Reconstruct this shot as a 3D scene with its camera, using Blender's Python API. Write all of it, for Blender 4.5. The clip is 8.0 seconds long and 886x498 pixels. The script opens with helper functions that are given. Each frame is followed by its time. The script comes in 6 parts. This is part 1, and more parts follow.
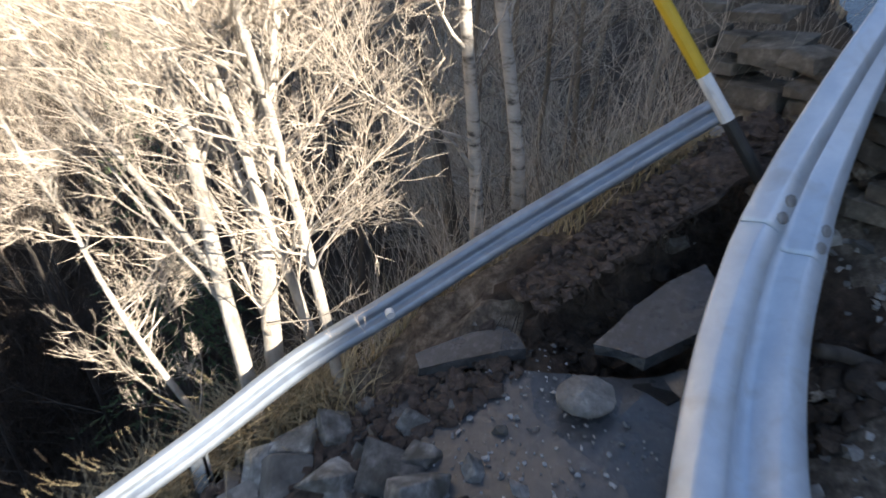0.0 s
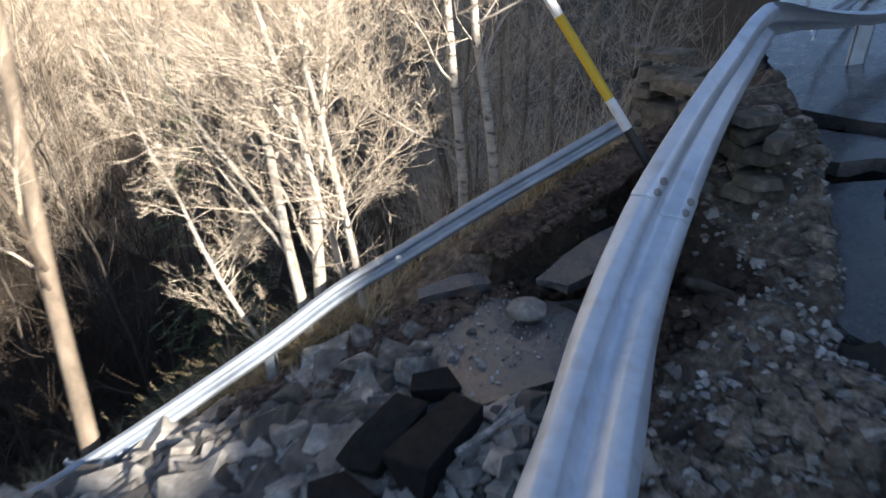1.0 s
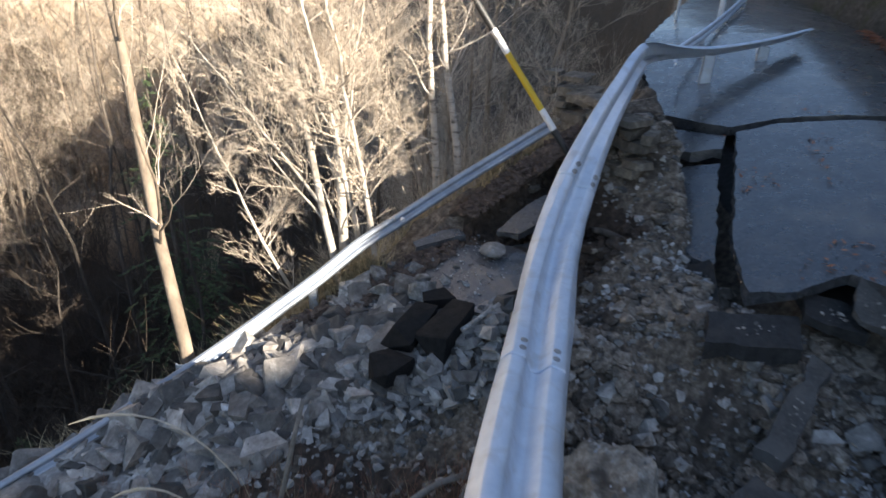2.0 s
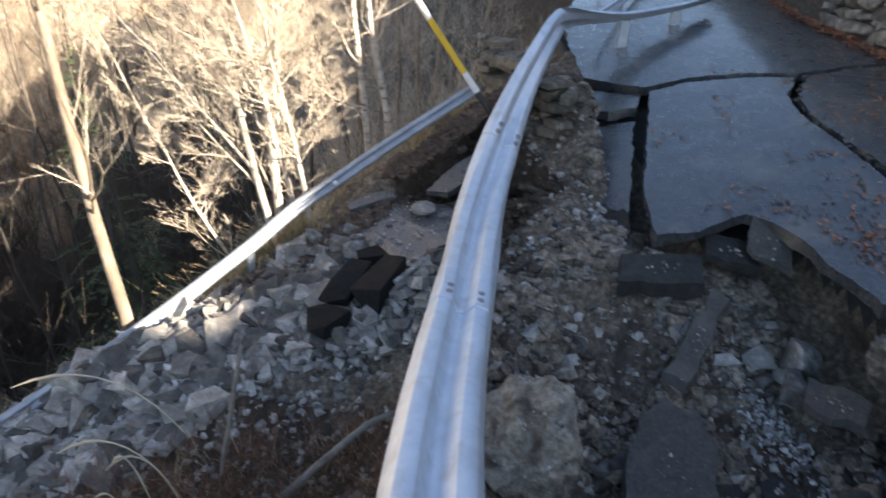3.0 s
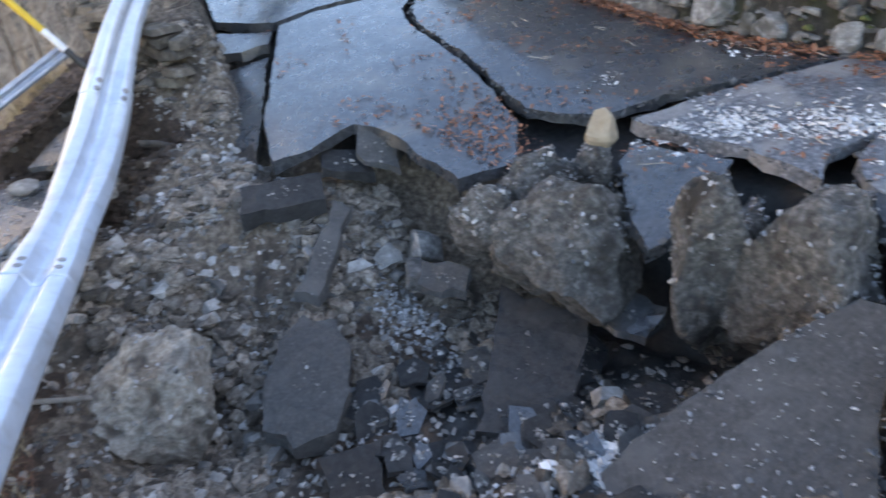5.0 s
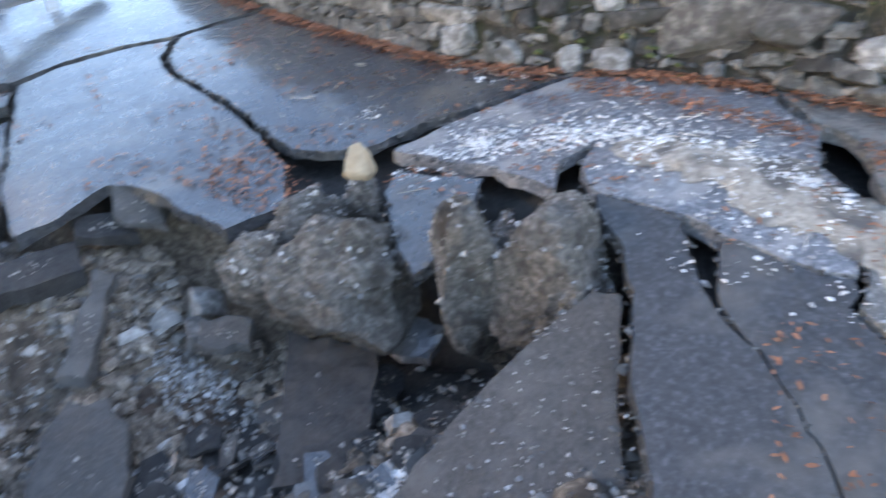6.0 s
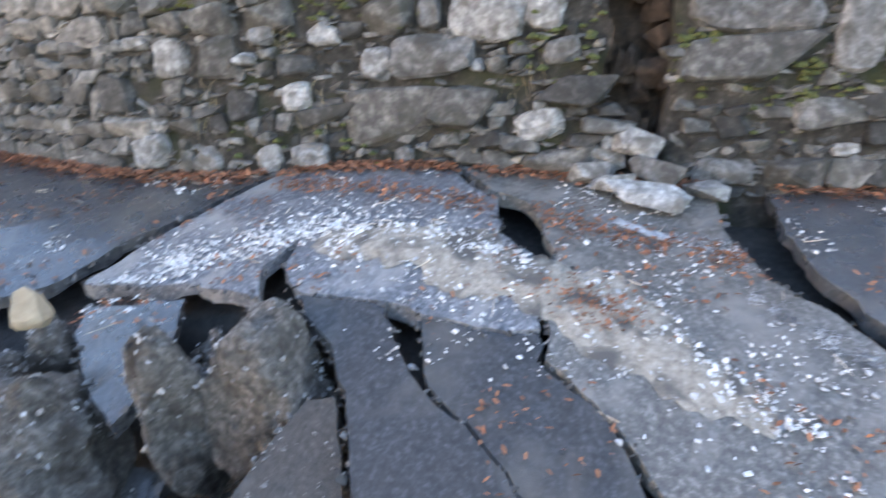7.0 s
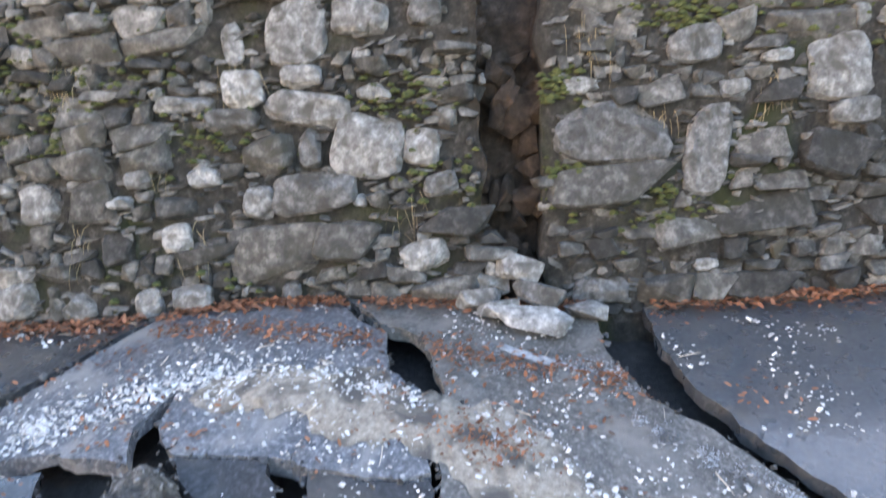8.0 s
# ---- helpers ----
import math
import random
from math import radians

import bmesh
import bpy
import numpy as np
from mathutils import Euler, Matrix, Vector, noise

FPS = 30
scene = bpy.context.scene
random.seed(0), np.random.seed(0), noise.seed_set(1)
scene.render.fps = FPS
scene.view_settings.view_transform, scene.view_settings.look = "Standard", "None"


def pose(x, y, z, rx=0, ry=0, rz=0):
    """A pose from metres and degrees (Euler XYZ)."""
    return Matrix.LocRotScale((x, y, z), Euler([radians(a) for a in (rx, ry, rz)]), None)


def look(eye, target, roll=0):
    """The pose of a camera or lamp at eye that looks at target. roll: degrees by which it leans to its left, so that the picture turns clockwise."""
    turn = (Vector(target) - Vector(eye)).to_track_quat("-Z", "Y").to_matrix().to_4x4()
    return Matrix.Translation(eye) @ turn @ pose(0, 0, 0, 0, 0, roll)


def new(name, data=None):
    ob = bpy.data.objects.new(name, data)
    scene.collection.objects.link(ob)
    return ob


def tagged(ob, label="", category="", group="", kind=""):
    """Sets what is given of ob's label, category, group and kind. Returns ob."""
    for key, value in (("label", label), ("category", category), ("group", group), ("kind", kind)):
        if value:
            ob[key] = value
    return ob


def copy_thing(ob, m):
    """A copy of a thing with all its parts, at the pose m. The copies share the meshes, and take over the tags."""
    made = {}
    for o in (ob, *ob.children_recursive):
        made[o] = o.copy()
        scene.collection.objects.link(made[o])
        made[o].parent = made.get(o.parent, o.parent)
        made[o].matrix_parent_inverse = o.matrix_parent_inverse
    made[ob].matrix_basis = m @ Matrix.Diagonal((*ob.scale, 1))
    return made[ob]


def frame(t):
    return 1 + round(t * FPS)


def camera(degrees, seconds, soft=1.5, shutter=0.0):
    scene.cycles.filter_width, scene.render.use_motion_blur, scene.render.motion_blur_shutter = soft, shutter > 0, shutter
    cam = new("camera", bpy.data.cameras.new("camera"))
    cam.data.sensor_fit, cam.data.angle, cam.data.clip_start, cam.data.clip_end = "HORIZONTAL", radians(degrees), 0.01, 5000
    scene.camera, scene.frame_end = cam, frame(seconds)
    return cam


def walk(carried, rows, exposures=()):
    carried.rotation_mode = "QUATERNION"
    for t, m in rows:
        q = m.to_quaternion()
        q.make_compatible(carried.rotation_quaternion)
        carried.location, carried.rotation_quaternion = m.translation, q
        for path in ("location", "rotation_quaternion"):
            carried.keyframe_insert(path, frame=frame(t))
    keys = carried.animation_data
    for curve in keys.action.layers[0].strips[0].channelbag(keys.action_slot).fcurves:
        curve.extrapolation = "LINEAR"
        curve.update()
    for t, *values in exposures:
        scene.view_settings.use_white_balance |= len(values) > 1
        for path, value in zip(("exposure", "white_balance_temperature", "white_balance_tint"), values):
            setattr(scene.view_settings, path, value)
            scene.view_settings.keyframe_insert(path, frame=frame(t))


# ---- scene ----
cam = camera(69.06, 8.0, shutter=0.5)
PATH = [
    (0.0, (0.138, 0.695, 0.492), (59.76, 0.01, 7.83)),
    (0.5, (0.233, 0.283, 0.626), (61.02, 0.38, 8.31)),
    (1.0, (0.382, -0.238, 0.763), (61.66, 0.85, 9.07)),
    (2.3, (0.000, -1.728, 1.220), (61.61, -2.18, -0.73)),
    (2.5, (0.031, -1.744, 1.210), (61.15, -2.13, -1.24)),
    (3.0, (0.148, -1.794, 1.156), (59.96, -1.77, -4.06)),
    (3.5, (0.366, -1.881, 1.063), (59.16, -0.85, -9.38)),
    (4.0, (0.612, -1.966, 0.995), (58.09, -0.29, -15.09)),
    (4.2, (0.733, -2.000, 0.960), (57.88, 0.21, -17.23)),
    (5.3, (1.171, -2.174, 0.969), (57.09, 0.37, -30.41)),
    (5.5, (1.200, -2.210, 0.978), (57.24, 0.03, -33.54)),
    (6.0, (1.374, -2.295, 0.988), (59.80, 0.66, -42.93)),
    (6.5, (1.556, -2.400, 1.022), (63.15, 1.26, -55.40)),
    (7.0, (1.680, -2.517, 1.047), (66.22, 1.99, -64.61)),
    (7.5, (1.740, -2.603, 1.094), (70.45, 1.91, -71.04)),
    (8.0, (1.779, -2.625, 1.167), (75.44, 2.89, -73.12)),
]
EXPOSURES = [(0.0, 1.93, 6300, 11), (1.0, 1.75, 6300, 11), (2.5, 2.30, 6850, 12), (4.0, 2.85, 7050, 12), (5.5, 3.9, 7100, 15), (6.0, 4.03, 7100, 14), (6.5, 4.06, 7100, 14), (8.0, 4.03, 7250, 14)]
walk(cam, [(t, pose(*eye, *turn)) for t, eye, turn in PATH], EXPOSURES)

# ---- world and sun ----
SUN_EL, SUN_AZ = 27.0, 124.0          # degrees; azimuth clockwise from +y
world = bpy.data.worlds.new("world")
scene.world = world
world.use_nodes = True
wt = world.node_tree
sky = wt.nodes.new("ShaderNodeTexSky")
sky.sky_type, sky.sun_disc = "NISHITA", False
sky.sun_elevation, sky.sun_rotation = radians(SUN_EL), radians(SUN_AZ)
sky.air_density, sky.dust_density, sky.ozone_density = 1.0, 0.6, 1.6
wt.links.new(sky.outputs[0], wt.nodes["Background"].inputs[0])
wt.nodes["Background"].inputs[1].default_value = 0.062
sun = new("sun", bpy.data.lights.new("sun", "SUN"))
sun.data.energy, sun.data.angle, sun.data.color = 5.0, radians(0.53), (1.0, 0.90, 0.76)
se, sa = radians(SUN_EL), radians(SUN_AZ)
TO_SUN = Vector((math.sin(sa) * math.cos(se), math.cos(sa) * math.cos(se), math.sin(se)))
sun.matrix_world = look(TO_SUN * 30, (0, 0, 0))


# ---- materials ----
def mat(name, ramp, scale=6.0, rough=(0.6, 0.9), bump=0.4, bscale=40.0, metal=0.0, vary=0.0, island=False, stain=None,
        stain_scale=1.2, streak=(1, 1, 1), relief=0.01, spec=0.5, coat=0.0):
    """A surface from two noises (grain and stains), with fine relief, varied from piece to piece."""
    m = bpy.data.materials.new(name)
    m.use_nodes = True
    nt = m.node_tree
    N, L = nt.nodes, nt.links
    bsdf = N["Principled BSDF"]
    geo = N.new("ShaderNodeNewGeometry")
    info = N.new("ShaderNodeObjectInfo")
    rnd = geo.outputs["Random Per Island"] if island else info.outputs["Random"]
    mp = N.new("ShaderNodeMapping")
    mp.inputs["Scale"].default_value = streak
    L.new(geo.outputs["Position"], mp.inputs[0])
    off = N.new("ShaderNodeMath")
    off.operation = "MULTIPLY"
    off.inputs[1].default_value = 40.0 if vary else 0.0
    L.new(rnd, off.inputs[0])
    comb = N.new("ShaderNodeCombineXYZ")
    L.new(off.outputs[0], comb.inputs[0])
    L.new(comb.outputs[0], mp.inputs["Location"])
    fine = N.new("ShaderNodeTexNoise")
    fine.inputs["Scale"].default_value, fine.inputs["Detail"].default_value, fine.inputs["Roughness"].default_value = scale, 8, 0.68
    L.new(mp.outputs[0], fine.inputs[0])
    cr = N.new("ShaderNodeValToRGB")
    el = cr.color_ramp.elements
    while len(el) < len(ramp):
        el.new(0.5)
    for e, (p, c) in zip(el, ramp):
        e.position, e.color = p, (*c, 1)
    L.new(fine.outputs[0], cr.inputs[0])
    col = cr.outputs[0]
    if stain:
        big = N.new("ShaderNodeTexNoise")
        big.inputs["Scale"].default_value, big.inputs["Detail"].default_value, big.inputs["Distortion"].default_value = stain_scale, 5, 0.6
        L.new(mp.outputs[0], big.inputs[0])
        sr = N.new("ShaderNodeValToRGB")
        sr.color_ramp.elements[0].position, sr.color_ramp.elements[1].position = stain[1], stain[2]
        L.new(big.outputs[0], sr.inputs[0])
        mx = N.new("ShaderNodeMixRGB")
        mx.inputs[2].default_value = (*stain[0], 1)
        L.new(sr.outputs[0], mx.inputs[0])
        L.new(col, mx.inputs[1])
        col = mx.outputs[0]
    if vary:
        hs = N.new("ShaderNodeHueSaturation")
        mr = N.new("ShaderNodeMapRange")
        mr.inputs["To Min"].default_value, mr.inputs["To Max"].default_value = 1 - vary, 1 + vary
        L.new(rnd, mr.inputs[0])
        L.new(mr.outputs[0], hs.inputs["Value"])
        L.new(col, hs.inputs["Color"])
        col = hs.outputs[0]
    L.new(col, bsdf.inputs["Base Color"])
    rr = N.new("ShaderNodeMapRange")
    rr.inputs["From Min"].default_value, rr.inputs["From Max"].default_value = 0.3, 0.7
    rr.inputs["To Min"].default_value, rr.inputs["To Max"].default_value = rough
    med = N.new("ShaderNodeTexNoise")
    med.inputs["Scale"].default_value, med.inputs["Detail"].default_value = scale * 0.35, 4
    L.new(mp.outputs[0], med.inputs[0])
    L.new(med.outputs[0], rr.inputs[0])
    L.new(rr.outputs[0], bsdf.inputs["Roughness"])
    bsdf.inputs["Metallic"].default_value = metal
    bsdf.inputs["Specular IOR Level"].default_value = spec
    bsdf.inputs["Coat Weight"].default_value, bsdf.inputs["Coat Roughness"].default_value = coat, 0.16
    if bump:
        bn = N.new("ShaderNodeTexNoise")
        bn.inputs["Scale"].default_value, bn.inputs["Detail"].default_value, bn.inputs["Roughness"].default_value = bscale, 7, 0.7
        L.new(mp.outputs[0], bn.inputs[0])
        bp = N.new("ShaderNodeBump")
        bp.inputs["Strength"].default_value, bp.inputs["Distance"].default_value = bump, relief
        L.new(bn.outputs[0], bp.inputs["Height"])
        L.new(bp.outputs[0], bsdf.inputs["Normal"])
    return m


def grey(v, r=1.0, b=1.0):
    return (v * r, v, v * b)


ASPHALT = mat("asphalt", [(0.30, grey(0.022, 0.94, 1.1)), (0.52, grey(0.045, 0.94, 1.1)), (0.66, grey(0.09, 0.95, 1.08)), (0.78, grey(0.2))], 42, (0.2, 0.45), 0.45, 120, coat=0.95,
              stain=((0.10, 0.092, 0.08), 0.5, 0.7), stain_scale=2.2, relief=0.006)
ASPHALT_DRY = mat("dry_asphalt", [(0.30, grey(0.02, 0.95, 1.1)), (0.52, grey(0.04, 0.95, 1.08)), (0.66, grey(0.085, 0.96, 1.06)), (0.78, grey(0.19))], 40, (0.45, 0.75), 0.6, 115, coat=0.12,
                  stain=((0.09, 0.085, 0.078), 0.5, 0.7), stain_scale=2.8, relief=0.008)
ASPHALT_DUSTY = mat("dusty_asphalt", [(0.30, (0.042, 0.041, 0.040)), (0.6, (0.085, 0.082, 0.078)), (0.75, (0.19, 0.184, 0.175))], 50, (0.6, 0.9), 0.8, 110,
                    stain=((0.11, 0.107, 0.102), 0.5, 0.68), stain_scale=4.5, relief=0.014)
ASPHALT_WORN = mat("worn_asphalt", [(0.30, (0.045, 0.049, 0.057)), (0.52, (0.135, 0.141, 0.152)), (0.70, (0.40, 0.407, 0.418))], 38, (0.3, 0.6), 0.6, 110, coat=0.4,
                   stain=((0.27, 0.262, 0.25), 0.54, 0.70), stain_scale=3.6, relief=0.009)
# dark broken asphalt; the ground also takes it as painted shade in cracks
ASPHALT_DARK = mat("broken_asphalt_and_shade", [(0.3, grey(0.013)), (0.6, grey(0.028)), (0.75, grey(0.075))], 70, (0.5, 0.85), 0.7, 90, vary=0.35, relief=0.012,
                   stain=((0.04, 0.037, 0.034), 0.5, 0.7), stain_scale=4)
SOIL = mat("soil", [(0.28, (0.036, 0.027, 0.02)), (0.48, (0.152, 0.12, 0.09)), (0.64, (0.315, 0.265, 0.21)), (0.8, (0.54, 0.495, 0.43))], 24, (0.75, 0.98), 1.0, 45,
           stain=((0.045, 0.036, 0.028), 0.52, 0.66), stain_scale=2.4, relief=0.03)
CLOD = mat("clod", [(0.3, (0.05, 0.045, 0.039)), (0.5, (0.16, 0.146, 0.128)), (0.68, (0.33, 0.308, 0.278)), (0.8, (0.52, 0.50, 0.47))], 26, (0.8, 0.98), 1.0, 46, vary=0.15, relief=0.045,
           stain=((0.06, 0.05, 0.04), 0.5, 0.68), stain_scale=5)
RUIN = mat("ruin_stone", [(0.3, (0.075, 0.064, 0.05)), (0.55, (0.17, 0.148, 0.118)), (0.75, (0.36, 0.325, 0.27))], 14, (0.7, 0.95), 0.9, 34, vary=0.5, relief=0.025)
ROCK = mat("rock", [(0.3, (0.095, 0.087, 0.078)), (0.55, (0.20, 0.188, 0.172)), (0.75, (0.38, 0.362, 0.335))], 14, (0.7, 0.95), 0.9, 38, vary=0.7, relief=0.02)
ROCK_ISLAND = mat("gravel", [(0.3, (0.105, 0.096, 0.086)), (0.55, (0.245, 0.23, 0.21)), (0.75, (0.44, 0.42, 0.395))], 14, (0.7, 0.95), 0.5, 38, vary=0.7, island=True)
ROCK_PALE = mat("pale_gravel", [(0.3, (0.16, 0.155, 0.15)), (0.55, (0.32, 0.315, 0.31)), (0.75, (0.5, 0.495, 0.49))], 14, (0.7, 0.95), 0.4, 38, vary=0.65, island=True)
WALL_STONE = mat("wall_stone", [(0.3, (0.03, 0.028, 0.025)), (0.5, (0.082, 0.077, 0.069)), (0.72, (0.24, 0.228, 0.208))], 14, (0.65, 0.95), 0.9, 34, vary=0.6, relief=0.025,
                 stain=((0.05, 0.048, 0.036), 0.52, 0.68), stain_scale=6)
PALE_STONE = mat("pale_stone", [(0.3, (0.10, 0.097, 0.09)), (0.5, (0.27, 0.264, 0.252)), (0.72, (0.62, 0.61, 0.595))], 18, (0.6, 0.9), 1.0, 30, vary=0.5, relief=0.035,
                 stain=((0.12, 0.112, 0.095), 0.5, 0.66), stain_scale=8)
MORTAR = mat("mortar", [(0.3, (0.02, 0.018, 0.015)), (0.55, (0.064, 0.058, 0.049)), (0.75, (0.19, 0.18, 0.157))], 18, (0.8, 0.98), 1.0, 40,
             stain=((0.045, 0.052, 0.02), 0.55, 0.68), stain_scale=1.8, relief=0.04)
STEEL = mat("galvanised_steel", [(0.3, (0.53, 0.60, 0.69)), (0.6, (0.65, 0.715, 0.79)), (0.8, (0.75, 0.80, 0.86))], 8, (0.38, 0.54), 0.12, 30, metal=0.45,
            stain=((0.50, 0.53, 0.56), 0.52, 0.75), stain_scale=9, relief=0.004)
BOLT_M = mat("bolt_steel", [(0.3, grey(0.22)), (0.7, grey(0.4))], 20, (0.5, 0.7), 0.1, 60, metal=0.6)
YELLOW = mat("yellow_paint", [(0.3, (0.55, 0.36, 0.02)), (0.7, (0.66, 0.45, 0.03))], 10, (0.4, 0.6), 0.1, 50)
WHITE = mat("white_paint", [(0.3, grey(0.62)), (0.7, grey(0.78))], 10, (0.5, 0.7), 0.1, 50, stain=((0.4, 0.38, 0.34), 0.55, 0.7), stain_scale=9)
BLACK = mat("black_paint", [(0.3, grey(0.015)), (0.7, grey(0.03))], 10, (0.4, 0.6), 0.1, 50)
BARK = mat("bark", [(0.3, (0.16, 0.14, 0.115)), (0.5, (0.40, 0.36, 0.305)), (0.7, (0.60, 0.55, 0.48))], 16, (0.75, 0.95), 0.8, 40, vary=0.3, streak=(1, 1, 0.3), relief=0.01)
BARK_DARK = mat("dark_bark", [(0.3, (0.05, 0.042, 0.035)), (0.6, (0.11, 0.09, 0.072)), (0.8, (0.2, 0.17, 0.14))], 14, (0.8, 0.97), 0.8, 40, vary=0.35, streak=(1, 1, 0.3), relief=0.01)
BIRCH = mat("pale_bark", [(0.36, (0.08, 0.07, 0.06)), (0.46, (0.42, 0.38, 0.33)), (0.7, (0.6, 0.56, 0.5))], 9, (0.7, 0.9), 0.5, 30, streak=(1, 1, 3), relief=0.01)
TWIG = mat("twigs", [(0.3, (0.38, 0.32, 0.25)), (0.7, (0.66, 0.57, 0.46))], 8, (0.8, 0.95), 0, vary=0.3, island=True)
BARK_FAR = mat("brown_bark", [(0.3, (0.12, 0.095, 0.07)), (0.6, (0.27, 0.215, 0.16)), (0.8, (0.42, 0.35, 0.27))], 14, (0.8, 0.97), 0.6, 40, vary=0.4, streak=(1, 1, 0.3))
# brown twig colour, darkened to stand in for shade on the slope
DARKENED_BRUSH = mat("darkened_brush", [(0.3, (0.035, 0.026, 0.02)), (0.7, (0.095, 0.073, 0.054))], 8, (0.8, 0.95), 0, vary=0.4, island=True)
STRAW = mat("dry_grass", [(0.3, (0.26, 0.20, 0.11)), (0.7, (0.5, 0.41, 0.25))], 8, (0.7, 0.9), 0, vary=0.4, island=True)
STRAW_PALE = mat("pale_straw", [(0.3, (0.40, 0.34, 0.24)), (0.7, (0.62, 0.55, 0.43))], 8, (0.6, 0.85), 0, vary=0.2, island=True)
# leaf litter, darkened further for the shade of the valley
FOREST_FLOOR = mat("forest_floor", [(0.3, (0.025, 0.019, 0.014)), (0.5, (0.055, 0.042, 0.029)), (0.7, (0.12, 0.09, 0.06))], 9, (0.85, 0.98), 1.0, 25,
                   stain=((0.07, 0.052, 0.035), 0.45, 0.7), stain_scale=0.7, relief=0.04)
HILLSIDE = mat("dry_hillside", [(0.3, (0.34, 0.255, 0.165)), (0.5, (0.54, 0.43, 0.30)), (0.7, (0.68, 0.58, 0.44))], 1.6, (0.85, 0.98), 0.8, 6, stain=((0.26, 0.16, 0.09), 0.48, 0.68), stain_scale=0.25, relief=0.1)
DEAD_LEAF = mat("dead_leaves", [(0.3, (0.14, 0.05, 0.028)), (0.7, (0.38, 0.165, 0.08))], 20, (0.6, 0.9), 0, vary=0.5, island=True)
# galvanised steel made darker and bluer, as painted shade for the lower guardrail
SHADE_STEEL = mat("shade_steel", [(0.3, (0.25, 0.29, 0.345)), (0.6, (0.35, 0.395, 0.45)), (0.8, (0.45, 0.49, 0.54))], 8, (0.42, 0.60), 0.12, 30, metal=0.6, stain=((0.26, 0.28, 0.31), 0.5, 0.7), stain_scale=6, relief=0.004)
DUST = mat("road_dust", [(0.3, (0.16, 0.138, 0.11)), (0.52, (0.32, 0.278, 0.225)), (0.72, (0.47, 0.42, 0.35))], 30, (0.8, 0.97), 0.7, 70, stain=((0.10, 0.09, 0.08), 0.48, 0.64), stain_scale=5, relief=0.01)
ASPHALT_DAMP = mat("damp_asphalt", [(0.3, grey(0.05, 0.95, 1.08)), (0.6, grey(0.095, 0.96, 1.06)), (0.78, grey(0.2))], 42, (0.2, 0.45), 0.4, 110, coat=0.9, stain=((0.11, 0.103, 0.095), 0.54, 0.72), stain_scale=4, relief=0.006)
TAR = mat("tar_sheet", [(0.3, grey(0.007)), (0.7, grey(0.018))], 30, (0.7, 0.9), 0.6, 50, relief=0.012, spec=0.2)
ASPHALT_BROWN = mat("brown_asphalt", [(0.30, (0.05, 0.047, 0.043)), (0.52, (0.125, 0.118, 0.107)), (0.70, (0.31, 0.296, 0.272))], 38, (0.4, 0.7), 0.6, 110, coat=0.2,
                    stain=((0.21, 0.195, 0.175), 0.52, 0.68), stain_scale=3.0, relief=0.009)
LIME = mat("lime_dust", [(0.3, (0.24, 0.25, 0.26)), (0.55, (0.42, 0.43, 0.44)), (0.75, (0.66, 0.67, 0.68))], 34, (0.8, 0.97), 0.6, 70, stain=((0.12, 0.12, 0.125), 0.46, 0.6), stain_scale=7, relief=0.01)
CRUST = mat("earth_crust", [(0.3, (0.04, 0.028, 0.022)), (0.55, (0.11, 0.08, 0.064)), (0.75, (0.22, 0.17, 0.14))], 24, (0.8, 0.97), 1.0, 50, relief=0.02)
CHIP = mat("stone_chips", [(0.3, (0.38, 0.37, 0.36)), (0.7, (0.74, 0.73, 0.71))], 20, (0.6, 0.9), 0.3, 60, vary=0.4, island=True)
NEEDLE = mat("needles", [(0.3, (0.03, 0.05, 0.018)), (0.7, (0.075, 0.11, 0.04))], 9, (0.6, 0.9), 0, vary=0.4, island=True)
# pale soil lightened further, painting sunlight onto one clod
PALE_SUN_CLOD = mat("pale_sun_clod", [(0.3, (0.17, 0.145, 0.115)), (0.5, (0.37, 0.33, 0.275)), (0.7, (0.6, 0.56, 0.49))], 24, (0.8, 0.98), 1.0, 46, relief=0.03, stain=((0.11, 0.09, 0.07), 0.5, 0.66), stain_scale=6)
MOSS = mat("moss", [(0.3, (0.04, 0.05, 0.014)), (0.7, (0.12, 0.13, 0.04))], 30, (0.85, 0.98), 0.8, 60, vary=0.3)
CLOD_ISLAND = mat("soil_lump", [(0.3, (0.055, 0.043, 0.033)), (0.52, (0.205, 0.17, 0.135)), (0.75, (0.42, 0.385, 0.335))], 26, (0.8, 0.98), 1.0, 50, vary=0.65, island=True, relief=0.02)
EARTH = mat("earth_fill", [(0.3, (0.03, 0.02, 0.014)), (0.55, (0.085, 0.06, 0.043)), (0.75, (0.17, 0.125, 0.095))], 14, (0.85, 0.98), 1.0, 30, relief=0.04)
BARK_GREY = mat("grey_wood", [(0.3, (0.12, 0.105, 0.09)), (0.7, (0.27, 0.25, 0.22))], 20, (0.75, 0.95), 0.5, 60)
RIM_CRUMB = mat("asphalt_crumbs", [(0.3, (0.03, 0.03, 0.031)), (0.55, (0.085, 0.085, 0.086)), (0.75, (0.22, 0.22, 0.22))], 14, (0.6, 0.9), 0.5, 60, vary=0.6, island=True)
WEED = mat("dry_weed", [(0.3, (0.12, 0.055, 0.035)), (0.7, (0.26, 0.14, 0.09))], 8, (0.8, 0.95), 0, vary=0.4, island=True)
TAN_STONE = mat("tan_stone", [(0.3, (0.24, 0.185, 0.12)), (0.7, (0.42, 0.34, 0.235))], 14, (0.7, 0.9), 0.6, 40)


# ---- shape of the land ----
def smooth(a, b, x):
    t = np.clip((x - a) / (b - a), 0, 1)
    return t * t * (3 - 2 * t)


